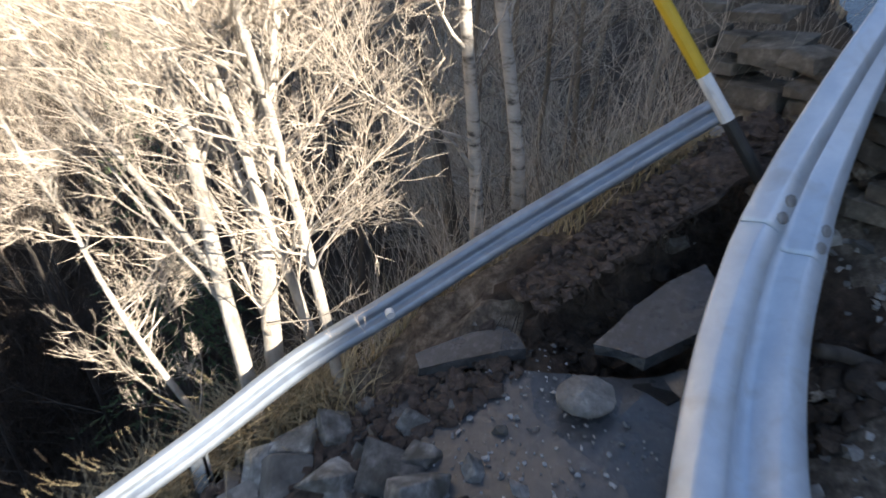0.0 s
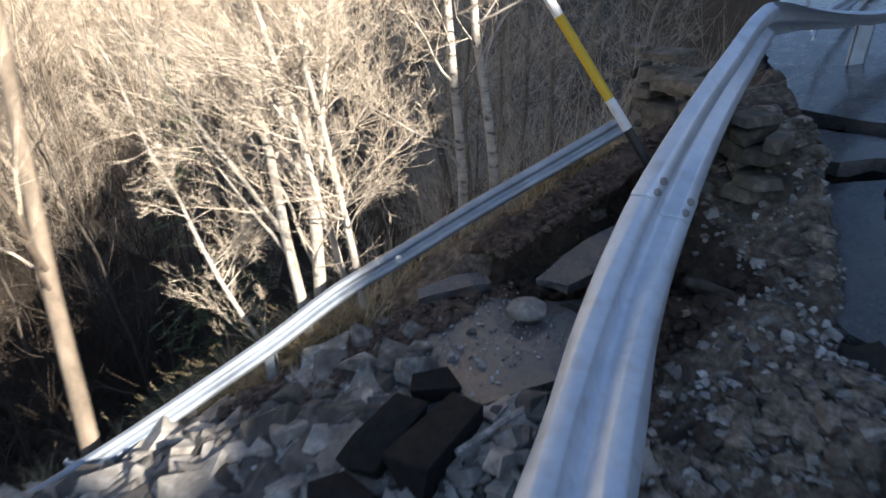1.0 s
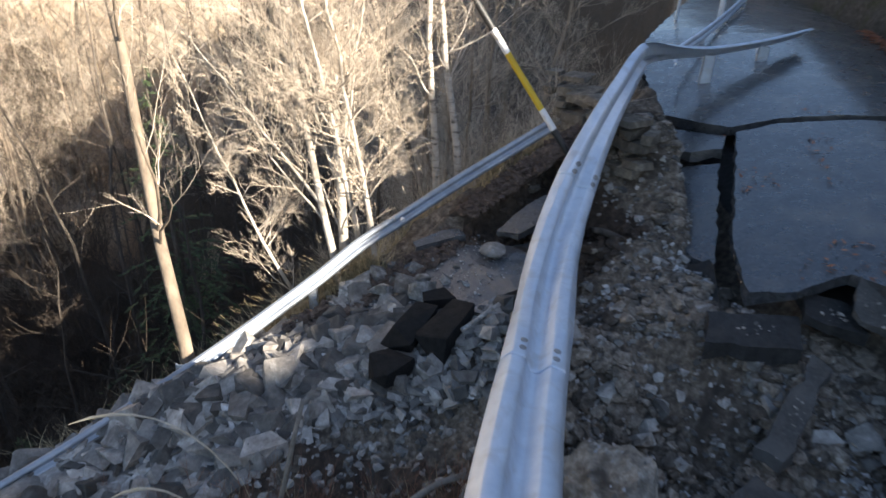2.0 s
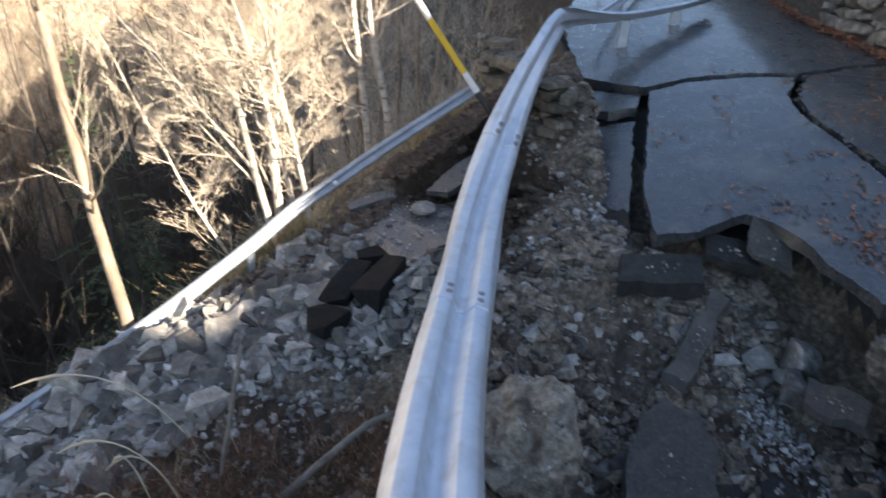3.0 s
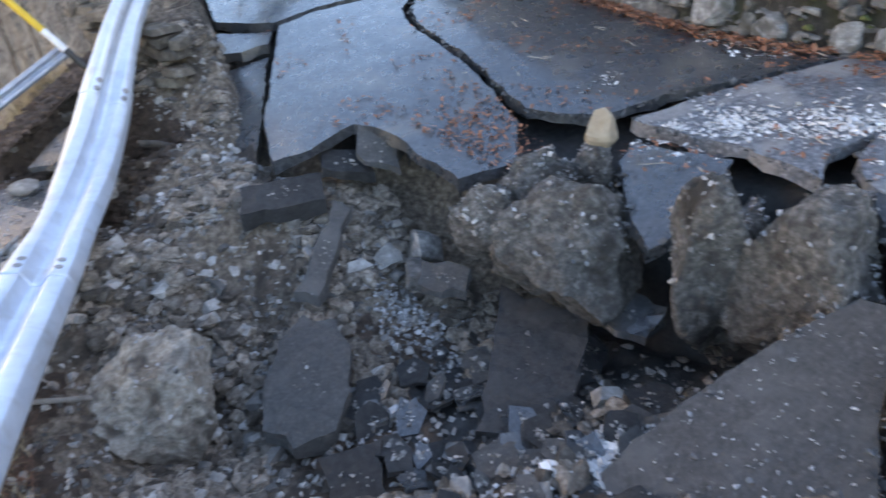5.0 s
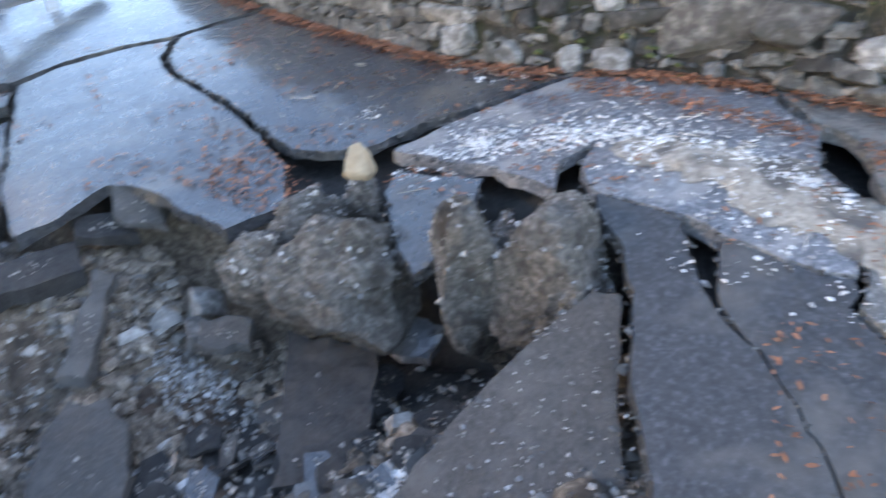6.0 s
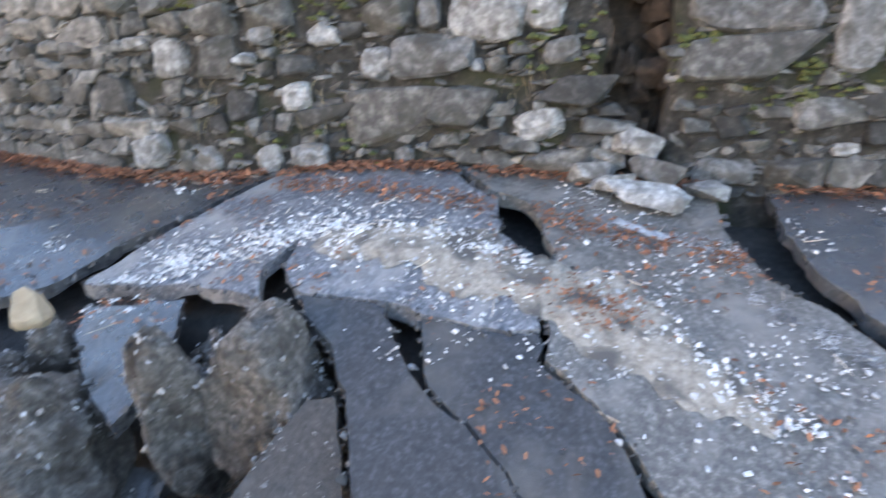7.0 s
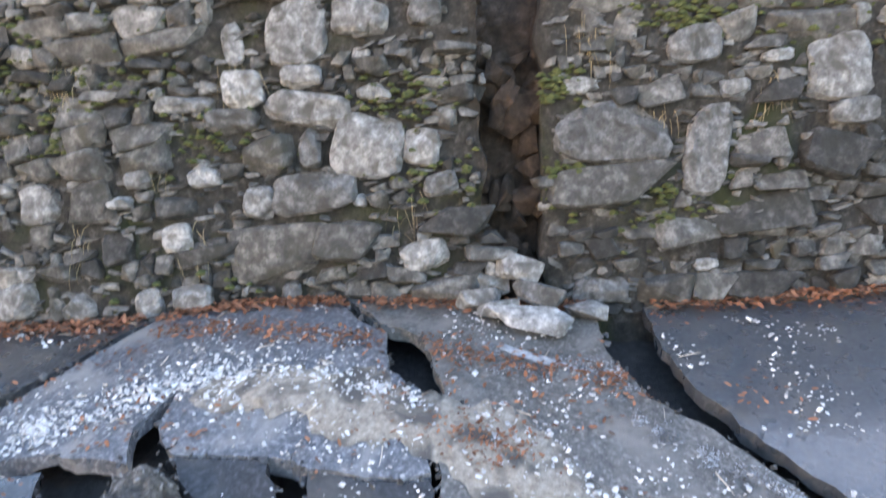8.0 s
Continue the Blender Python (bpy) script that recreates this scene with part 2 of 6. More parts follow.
def bump2(x, y, a, b, s):
    return np.exp(-((x - a) ** 2 + (y - b) ** 2) / (2 * s * s))


def road_z(x, y):
    """The upper carriageway: heaved in the middle, sagging towards its broken edge."""
    x, y = np.clip(x, -1.0, 7.5), np.clip(y, -6.0, 6.0)
    return (-1.663 + 0.517 * x + 0.176 * y - 0.043 * x * x - 0.03 * x * y + 0.153 * bump2(x, y, 4.3, -0.9, 0.9)
            + 0.045 * bump2(x, y, 2.0, 1.2, 1.0) - 0.098 * bump2(x, y, 3.2, 0.6, 0.6))


def edge_x(y):
    """Where the upper carriageway has broken off."""
    return np.interp(y, [-6, -3.2, -2.3, -1.6, -1.25, -0.85, -0.4, 0.2, 0.55, 0.9, 1.3, 1.5, 2.0, 3.4, 5.6, 9, 20],
                     [0.6, 1.2, 2.3, 3.0, 3.35, 3.6, 3.25, 3.05, 2.6, 2.5, 2.35, 1.9, 1.75, 1.8, 2.0, 3.6, 7.0])


def wall_x(y):
    """The foot of the stone wall on the uphill side."""
    return np.interp(y, [-9, -6, -4.2, -2.6, -1.4, -0.4, 0.4, 1.2, 3, 5, 9, 20], [7.2, 6.4, 5.95, 5.5, 5.2, 4.95, 4.66, 4.52, 4.4, 4.45, 5.4, 9.0])


def rail_line(x, y):
    """Along (u) and across (s, downhill side positive) the lower guardrail."""
    return (x + 0.24) * 0.83 + (y - 2.29) * 0.56, -(x + 0.24) * 0.56 + (y - 2.29) * 0.83


def rail_z(u):
    return np.interp(u, [-6, -2.2, -1.0, -0.65, 0.0, 1.12, 1.6, 6], [-2.0, -1.46, -1.15, -1.0, -0.68, -0.16, 0.0, 0.1])


def low_z(x, y):
    """The sunken strip of the road."""
    u, s = rail_line(x, y)
    return np.interp(u, [-1, 0, 0.3, 0.62, 1.2], [-1.2, -0.92, -0.82, -0.80, -0.42]) + 0.02 * s


def land_z(x, y):
    x, y = np.asarray(x, float), np.asarray(y, float)
    u, s = rail_line(x, y)
    low = rail_z(u) - 0.26
    slide = np.interp(y, [-6, -2.6, -1.8, -1.0, -0.4, 0.3, 0.9, 1.4, 2.1, 2.6, 3.0, 3.6], [-0.5, -0.5, -0.72, -1.1, -1.42, -1.52, -1.25, -0.88, -0.88, -0.5, -0.2, -0.12])
    z = low + (slide - low) * smooth(0.15, 0.95, x)
    z = z + (slide - z) * smooth(0.2, -0.9, y) * smooth(-2.5, -1.0, x)
    # hollow washed out below the hanging crust, and the bed of the sunken strip
    lip = 0.11 + 0.12 * (u - 0.4)
    floor_ = -0.93 + 0.30 * (u - 0.5)
    z = z + (floor_ - z) * smooth(0.34, 0.46, u) * smooth(1.5, 1.25, u) * smooth(-lip + 0.02, -lip - 0.10, s) * smooth(-1.3, -0.8, s)
    pan = smooth(-0.55, -0.35, u) * smooth(0.75, 0.6, u) * smooth(-0.03, -0.12, s) * smooth(-0.95, -0.75, s)
    z = z + (np.minimum(z, low_z(x, y) - 0.09) - z) * pan
    z = z - 0.40 * bump2(x, y, 1.12, 2.72, 0.26) - 0.34 * bump2(x, y, 0.80, 3.22, 0.22) - 0.22 * bump2(x, y, 0.80, 1.95, 0.28) - 0.22 * bump2(x, y, 1.0, 0.75, 0.4) + 0.16 * bump2(x, y, -0.9, 1.0, 0.45)
    # wooded slope beyond the lower guardrail: falls to a stream, then climbs
    far = rail_z(np.clip(u, -3, 1.6)) - 0.26 - 7.0 * (1 - np.exp(-np.maximum(s - 0.12, 0) / 4.0)) + 0.66 * np.maximum(s - 9.0, 0) * smooth(9, 13, s) * smooth(7.5, 3.5, u)
    keep = smooth(0.5, -0.1, x - edge_x(y) + 0.5)
    z = z + (far - z) * smooth(0.05, 0.35, s) * keep
    # carriageway bed; above the wall an unseen bank, added to shade the road
    e = x - edge_x(y)
    bed = road_z(x, y) - 0.22 - 0.22 * (1 - smooth(0.05, 0.5, e))
    k = smooth(1.9, 1.3, y)
    z = z + (bed - z) * smooth(-0.15 + 0.27 * k, 0.15 + 0.31 * k, x - edge_x(y))
    d = x - wall_x(y)
    # crest heights along y, set by where sun and shade should fall
    shade_ridge = np.interp(y, [-14, -8.7, -8.1, -7.6, -7.1, -6.6, -6.35, -6.0, -5.4, -5.0, -4.6, -4.3, -3.9, -3.4, -2.5, 0, 12], [10.5, 8.3, 7.35, 6.7, 6.35, 6.25, 6.15, 5.95, 5.8, 5.8, 6.05, 6.2, 6.8, 7.4, 8.0, 8.5, 8.5])
    z = np.where(d > 0.6, np.maximum(z, np.minimum(0.9 + 1.25 * d, shade_ridge + 0.05 * np.sin(5.0 * y) - 0.7 * np.maximum(d - 5.9, 0))), z)
    return z


def rough_noise(x, y, f, k=0.0):
    return np.array([noise.fractal(Vector((a * f, b * f, k)), 1.0, 2.0, 5) for a, b in zip(x, y)])


# ---- mesh helpers ----
def part(name, bm, material, parent=None, label="", smooth_shade=False):
    me = bpy.data.meshes.new(name)
    bm.to_mesh(me)
    bm.free()
    me.materials.append(material)
    if smooth_shade:
        me.polygons.foreach_set("use_smooth", [True] * len(me.polygons))
    ob = new(name, me)
    if parent:
        ob.parent = parent
    return tagged(ob, label)


def raw(name, verts, faces, material, parent=None, label="", smooth_shade=False):
    me = bpy.data.meshes.new(name)
    me.from_pydata([tuple(v) for v in verts], [], faces)
    me.materials.append(material)
    if smooth_shade:
        me.polygons.foreach_set("use_smooth", [True] * len(me.polygons))
    me.update()
    ob = new(name, me)
    if parent:
        ob.parent = parent
    return tagged(ob, label)


def empty(name, label, category, group="", kind="", at=(0, 0, 0)):
    ob = new(name)
    ob.location = at
    return tagged(ob, label, category, group, kind)


def tube(path, radii, sides, verts, faces, cap=True):
    """Adds a tapered tube along path to verts and faces."""
    n0 = len(verts)
    prev = None
    for i, p in enumerate(path):
        p = Vector(p)
        t = (Vector(path[min(i + 1, len(path) - 1)]) - Vector(path[max(i - 1, 0)])).normalized()
        a = t.orthogonal().normalized() if prev is None else (prev - t * prev.dot(t)).normalized()
        prev = a
        b = t.cross(a)
        for k in range(sides):
            q = 2 * math.pi * k / sides
            verts.append(p + (a * math.cos(q) + b * math.sin(q)) * radii[i])
    for i in range(len(path) - 1):
        for k in range(sides):
            k2 = (k + 1) % sides
            faces.append((n0 + i * sides + k, n0 + i * sides + k2, n0 + (i + 1) * sides + k2, n0 + (i + 1) * sides + k))
    if cap:
        faces.append(tuple(n0 + (len(path) - 1) * sides + k for k in range(sides)))
        faces.append(tuple(n0 + k for k in reversed(range(sides))))


def spline(points, n, carry=None):
    """n points along a smooth curve through the given ones (Catmull-Rom), evenly spaced; with carry, also the directions carried along."""
    P = [Vector(p) for p in points]
    P = [2 * P[0] - P[1]] + P + [2 * P[-1] - P[-2]]
    out = []
    for i in range(1, len(P) - 2):
        for k in range(24):
            t = k / 24
            a, b, c, d = P[i - 1:i + 3]
            out.append(0.5 * ((2 * b) + (c - a) * t + (2 * a - 5 * b + 4 * c - d) * t * t + (3 * b - a - 3 * c + d) * t ** 3))
    out.append(P[-2])
    L = [0.0]
    for a, b in zip(out, out[1:]):
        L.append(L[-1] + (b - a).length)
    res, along = [], []
    for k in range(n):
        w = L[-1] * k / (n - 1)
        j = min(int(np.searchsorted(L, w, "right")) - 1, len(out) - 2)
        f = (w - L[j]) / max(L[j + 1] - L[j], 1e-9)
        res.append(out[j].lerp(out[j + 1], f))
        g = (j + f) / 24
        if carry:
            i = min(int(g), len(carry) - 2)
            along.append(Vector(carry[i]).lerp(Vector(carry[i + 1]), g - i))
    return (res, along) if carry else res


def rock_mesh(name, seed, material, flat=1.0, sharp=0.35, sub=2, size=(1, 1, 1), block=False):
    """An angular stone about 1 m across, made from a ball cut by random planes."""
    rng = random.Random(seed)
    bm = bmesh.new()
    bmesh.ops.create_icosphere(bm, subdivisions=sub, radius=0.62)
    if block:
        for v in bm.verts:
            k = (abs(v.co.x) ** 6 + abs(v.co.y) ** 6 + abs(v.co.z) ** 6) ** (1 / 6)
            v.co = v.co * (0.5 / k)
    for _ in range(7 if block else 9):
        n = Vector((rng.gauss(0, 1), rng.gauss(0, 1), rng.gauss(0, 1))).normalized()
        h = rng.uniform(0.42, 0.62) if block else rng.uniform(0.30, 0.50)
        for v in bm.verts:
            d = v.co.dot(n) - h
            if d > 0:
                v.co -= n * d
    for v in bm.verts:
        v.co += v.co.normalized() * sharp * (0.12 * noise.noise(v.co * 3 + Vector((seed, 0, 0))) + (0.07 * noise.noise(v.co * 8 + Vector((0, seed, 0))) if sub > 2 else 0))
        v.co = Vector((v.co.x * size[0], v.co.y * size[1], v.co.z * size[2] * flat))
    me = bpy.data.meshes.new(name)
    bm.to_mesh(me)
    bm.free()
    me.materials.append(material)
    return me


def clod_mesh(name, seed, material, crumble=1.0):
    """A crumbling lump of soil about 1 m across: a cut ball with stones and hollows standing out of it."""
    rng = random.Random(seed)
    bm = bmesh.new()
    bmesh.ops.create_icosphere(bm, subdivisions=5, radius=0.64)
    cuts = [(Vector((rng.gauss(0, 1), rng.gauss(0, 1), rng.gauss(0, 1))).normalized(), rng.uniform(0.30, 0.47)) for _ in range(8)]
    off = Vector((seed * 1.7, seed * 0.3, 0))
    for v in bm.verts:
        for n, h in cuts:
            d = v.co.dot(n) - h
            if d > 0:
                v.co -= n * d
        p, out = v.co + off, v.co.normalized()
        cell = noise.voronoi(p * 7.0)[0]
        grain = noise.voronoi(p * 17.0)[0]
        v.co += out * crumble * (0.10 * noise.noise(p * 2.6) + 0.05 * noise.noise(p * 6.0) + 0.055 * (cell[1] - cell[0] - 0.25) + 0.024 * (grain[1] - grain[0] - 0.25) + 0.012 * noise.noise(p * 30.0))
        v.co.z *= 0.92
    me = bpy.data.meshes.new(name)
    bm.to_mesh(me)
    bm.free()
    me.materials.append(material)
    return me


def chunk_mesh(name, seed, material, n=14, flat=1.0, box=0.5, bevel=0.0):
    """A broken stone about 1 m across: the hull of scattered points, more box-like as box grows."""
    rng = random.Random(seed)
    bm = bmesh.new()
    for k in range(n):
        if k < 8 and box:
            p = Vector((k & 1, k >> 1 & 1, k >> 2 & 1)) - Vector((0.5, 0.5, 0.5))
            p = p * 0.95 + Vector((rng.uniform(-1, 1), rng.uniform(-1, 1), rng.uniform(-1, 1))) * (0.42 * (1 - box) + 0.05)
        else:
            p = Vector((rng.gauss(0, 1), rng.gauss(0, 1), rng.gauss(0, 1))).normalized() * rng.uniform(0.46, 0.6)
        bm.verts.new((p.x, p.y, p.z * flat))
    r = bmesh.ops.convex_hull(bm, input=bm.verts[:])
    dead = {g for g in r["geom_interior"] + r["geom_unused"] if isinstance(g, bmesh.types.BMVert)}
    bmesh.ops.delete(bm, geom=list(dead), context="VERTS")
    bmesh.ops.dissolve_limit(bm, angle_limit=0.16, verts=bm.verts[:], edges=bm.edges[:])
    if bevel:
        bmesh.ops.bevel(bm, geom=bm.edges[:], offset=bevel, segments=1, affect="EDGES", clamp_overlap=True)
    for v in bm.verts:
        v.co += v.co * 0.05 * noise.noise(v.co * 4 + Vector((seed, 0, 0)))
    bmesh.ops.recalc_face_normals(bm, faces=bm.faces[:])
    me = bpy.data.meshes.new(name)
    bm.to_mesh(me)
    bm.free()
    me.materials.append(material)
    return me


# ---- ground: one sheet, fine where the camera passes ----
def axis(a, b, lo, hi, fine, far):
    out = list(np.arange(lo, hi, fine))
    x, st = hi, fine
    while x < b:
        out.append(x)
        st = min(st * 1.12, far)
        x += st
    out.append(b)
    x, st = lo, fine
    while x > a:
        st = min(st * 1.12, far)
        x -= st
        out.append(x)
    return np.array(sorted(out))


gx, gy = axis(-90, 60, -2.6, 4.4, 0.035, 1.8), axis(-30, 110, -2.6, 4.0, 0.035, 1.8)
GX, GY = np.meshgrid(gx, gy)
fx, fy = GX.ravel(), GY.ravel()
gu, gs = rail_line(fx, fy)
GZ = land_z(fx, fy)
near = smooth(9, 4, np.hypot(fx - 1, fy - 1))
wood = smooth(0.1, 0.6, gs) * (fx < edge_x(fy))
n1, n2, n3 = rough_noise(fx, fy, 1.1), rough_noise(fx, fy, 4.5, 3.0), rough_noise(fx, fy, 15.0, 7.0)
under = smooth(-0.1, 0.15, fx - edge_x(fy))
GZ = GZ + (0.10 * n1 * (fx < 8) + 0.055 * n2 * near + 0.024 * n3 * near) * (1 - 0.75 * under) + 0.5 * wood * rough_noise(fx, fy, 0.25, 5.0) * smooth(2, 6, gs)
nx, ny = len(gx), len(gy)
me = bpy.data.meshes.new("ground")
faces = [(j * nx + i, j * nx + i + 1, (j + 1) * nx + i + 1, (j + 1) * nx + i) for j in range(ny - 1) for i in range(nx - 1)]
me.from_pydata(list(zip(fx.tolist(), fy.tolist(), GZ.tolist())), [], faces)
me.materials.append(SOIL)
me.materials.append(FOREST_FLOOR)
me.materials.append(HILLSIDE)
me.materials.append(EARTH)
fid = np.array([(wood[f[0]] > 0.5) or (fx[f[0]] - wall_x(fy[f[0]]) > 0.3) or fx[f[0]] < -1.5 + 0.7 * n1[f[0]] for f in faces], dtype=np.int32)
# dry hillside starts high up; the dark floor below paints the valley's shade
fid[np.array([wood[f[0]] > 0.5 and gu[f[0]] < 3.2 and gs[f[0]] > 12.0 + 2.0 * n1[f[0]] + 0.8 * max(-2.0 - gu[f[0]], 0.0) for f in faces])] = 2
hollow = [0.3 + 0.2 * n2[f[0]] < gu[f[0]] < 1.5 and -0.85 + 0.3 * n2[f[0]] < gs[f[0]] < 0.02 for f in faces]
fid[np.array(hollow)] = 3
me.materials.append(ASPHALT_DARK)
# darker earth here stands in for the shade of the pit
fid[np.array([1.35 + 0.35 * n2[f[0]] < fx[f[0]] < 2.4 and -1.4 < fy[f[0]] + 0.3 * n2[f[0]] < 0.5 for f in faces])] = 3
# asphalt debris in the pit, its dark colour also standing in for shade
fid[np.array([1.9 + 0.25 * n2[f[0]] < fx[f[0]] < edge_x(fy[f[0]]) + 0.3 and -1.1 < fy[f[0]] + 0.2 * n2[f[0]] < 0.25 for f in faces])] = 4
# shade in the cracks: ground below the plates takes a dark colour
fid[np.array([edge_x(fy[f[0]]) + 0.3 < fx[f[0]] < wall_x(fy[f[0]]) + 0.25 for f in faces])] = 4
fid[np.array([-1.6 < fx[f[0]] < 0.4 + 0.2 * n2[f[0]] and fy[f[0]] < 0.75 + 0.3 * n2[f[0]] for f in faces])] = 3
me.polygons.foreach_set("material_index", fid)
me.polygons.foreach_set("use_smooth", [True] * len(faces))
tagged(new("ground", me), "bare brown landslip soil and leaf-strewn woodland floor", "ground", kind="structure")


def land(x, y):
    """Height of the finished ground sheet."""
    i = int(np.clip(np.searchsorted(gx, x) - 1, 0, nx - 2))
    j = int(np.clip(np.searchsorted(gy, y) - 1, 0, ny - 2))
    a, b = (x - gx[i]) / (gx[i + 1] - gx[i]), (y - gy[j]) / (gy[j + 1] - gy[j])
    z = GZ.reshape(ny, nx)
    return float((z[j, i] * (1 - a) + z[j, i + 1] * a) * (1 - b) + (z[j + 1, i] * (1 - a) + z[j + 1, i + 1] * a) * b)


# ---- carriageway slabs, parted by cracks ----
def ragged(poly, amp, step=0.07, shrink=0.006):
    """A plan outline with broken, uneven edges, drawn in by half a crack's width."""
    P = [Vector((x, y, 0)) for x, y in poly]
    area = sum(a.x * b.y - b.x * a.y for a, b in zip(P, P[1:] + P[:1]))
    if area < 0:
        P.reverse()
    out = []
    for a, b in zip(P, P[1:] + P[:1]):
        n = max(1, round((b - a).length / step))
        side = Vector((a.y - b.y, b.x - a.x, 0)).normalized()      # inwards for a left-handed round
        for k in range(n):
            p = a.lerp(b, k / n)
            w = noise.noise(p * 9.0) * amp + noise.noise(p * 27.0) * amp * 0.5
            out.append(p + Vector((w, noise.noise(p * 9.0 + Vector((5, 3, 1))) * amp, 0)) + side * shrink)
    return out


def slab(name, poly, height, material, thick=0.09, amp=0.022, grid=0.22, parent=None, label="", shrink=0.006, rough=0.0):
    """A broken plate of asphalt: plan outline, top at height(x, y), broken rim."""
    bm = bmesh.new()
    f = bm.faces.new([bm.verts.new(p) for p in ragged(poly, amp, shrink=shrink)])
    xs, ys = [p[0] for p in poly], [p[1] for p in poly]
    for ax, lo, hi in ((0, min(xs), max(xs)), (1, min(ys), max(ys))):
        st = max(grid, (hi - lo) / 40)
        for k in range(1, int((hi - lo) / st) + 1):
            co, no = Vector((0, 0, 0)), Vector((0, 0, 0))
            co[ax], no[ax] = lo + k * st, 1
            bmesh.ops.bisect_plane(bm, geom=bm.verts[:] + bm.edges[:] + bm.faces[:], plane_co=co, plane_no=no)
    bmesh.ops.triangulate(bm, faces=[f for f in bm.faces if len(f.verts) > 4])
    flat = set(bm.verts)
    r = bmesh.ops.extrude_face_region(bm, geom=bm.faces[:])
    top = {v for v in r["geom"] if isinstance(v, bmesh.types.BMVert)}
    for v in bm.verts:
        h = float(height(v.co.x, v.co.y))
        if v in top:
            v.co.z = h + 0.006 * noise.noise(v.co * 3) + rough * (noise.noise(v.co * 9) + 0.6 * noise.noise(v.co * 23))
        else:
            c = noise.noise_vector(v.co * 11) * 0.02
            v.co.z = h - thick * (0.8 + 0.4 * noise.noise(v.co * 6))
            v.co.x += c.x
            v.co.y += c.y
    bmesh.ops.recalc_face_normals(bm, faces=bm.faces[:])
    return part(name, bm, material, parent, label)


def lifted(dz, px=0.0, py=0.0, at=(0, 0)):
    return lambda x, y: road_z(x, y) + dz + px * (x - at[0]) + py * (y - at[1])


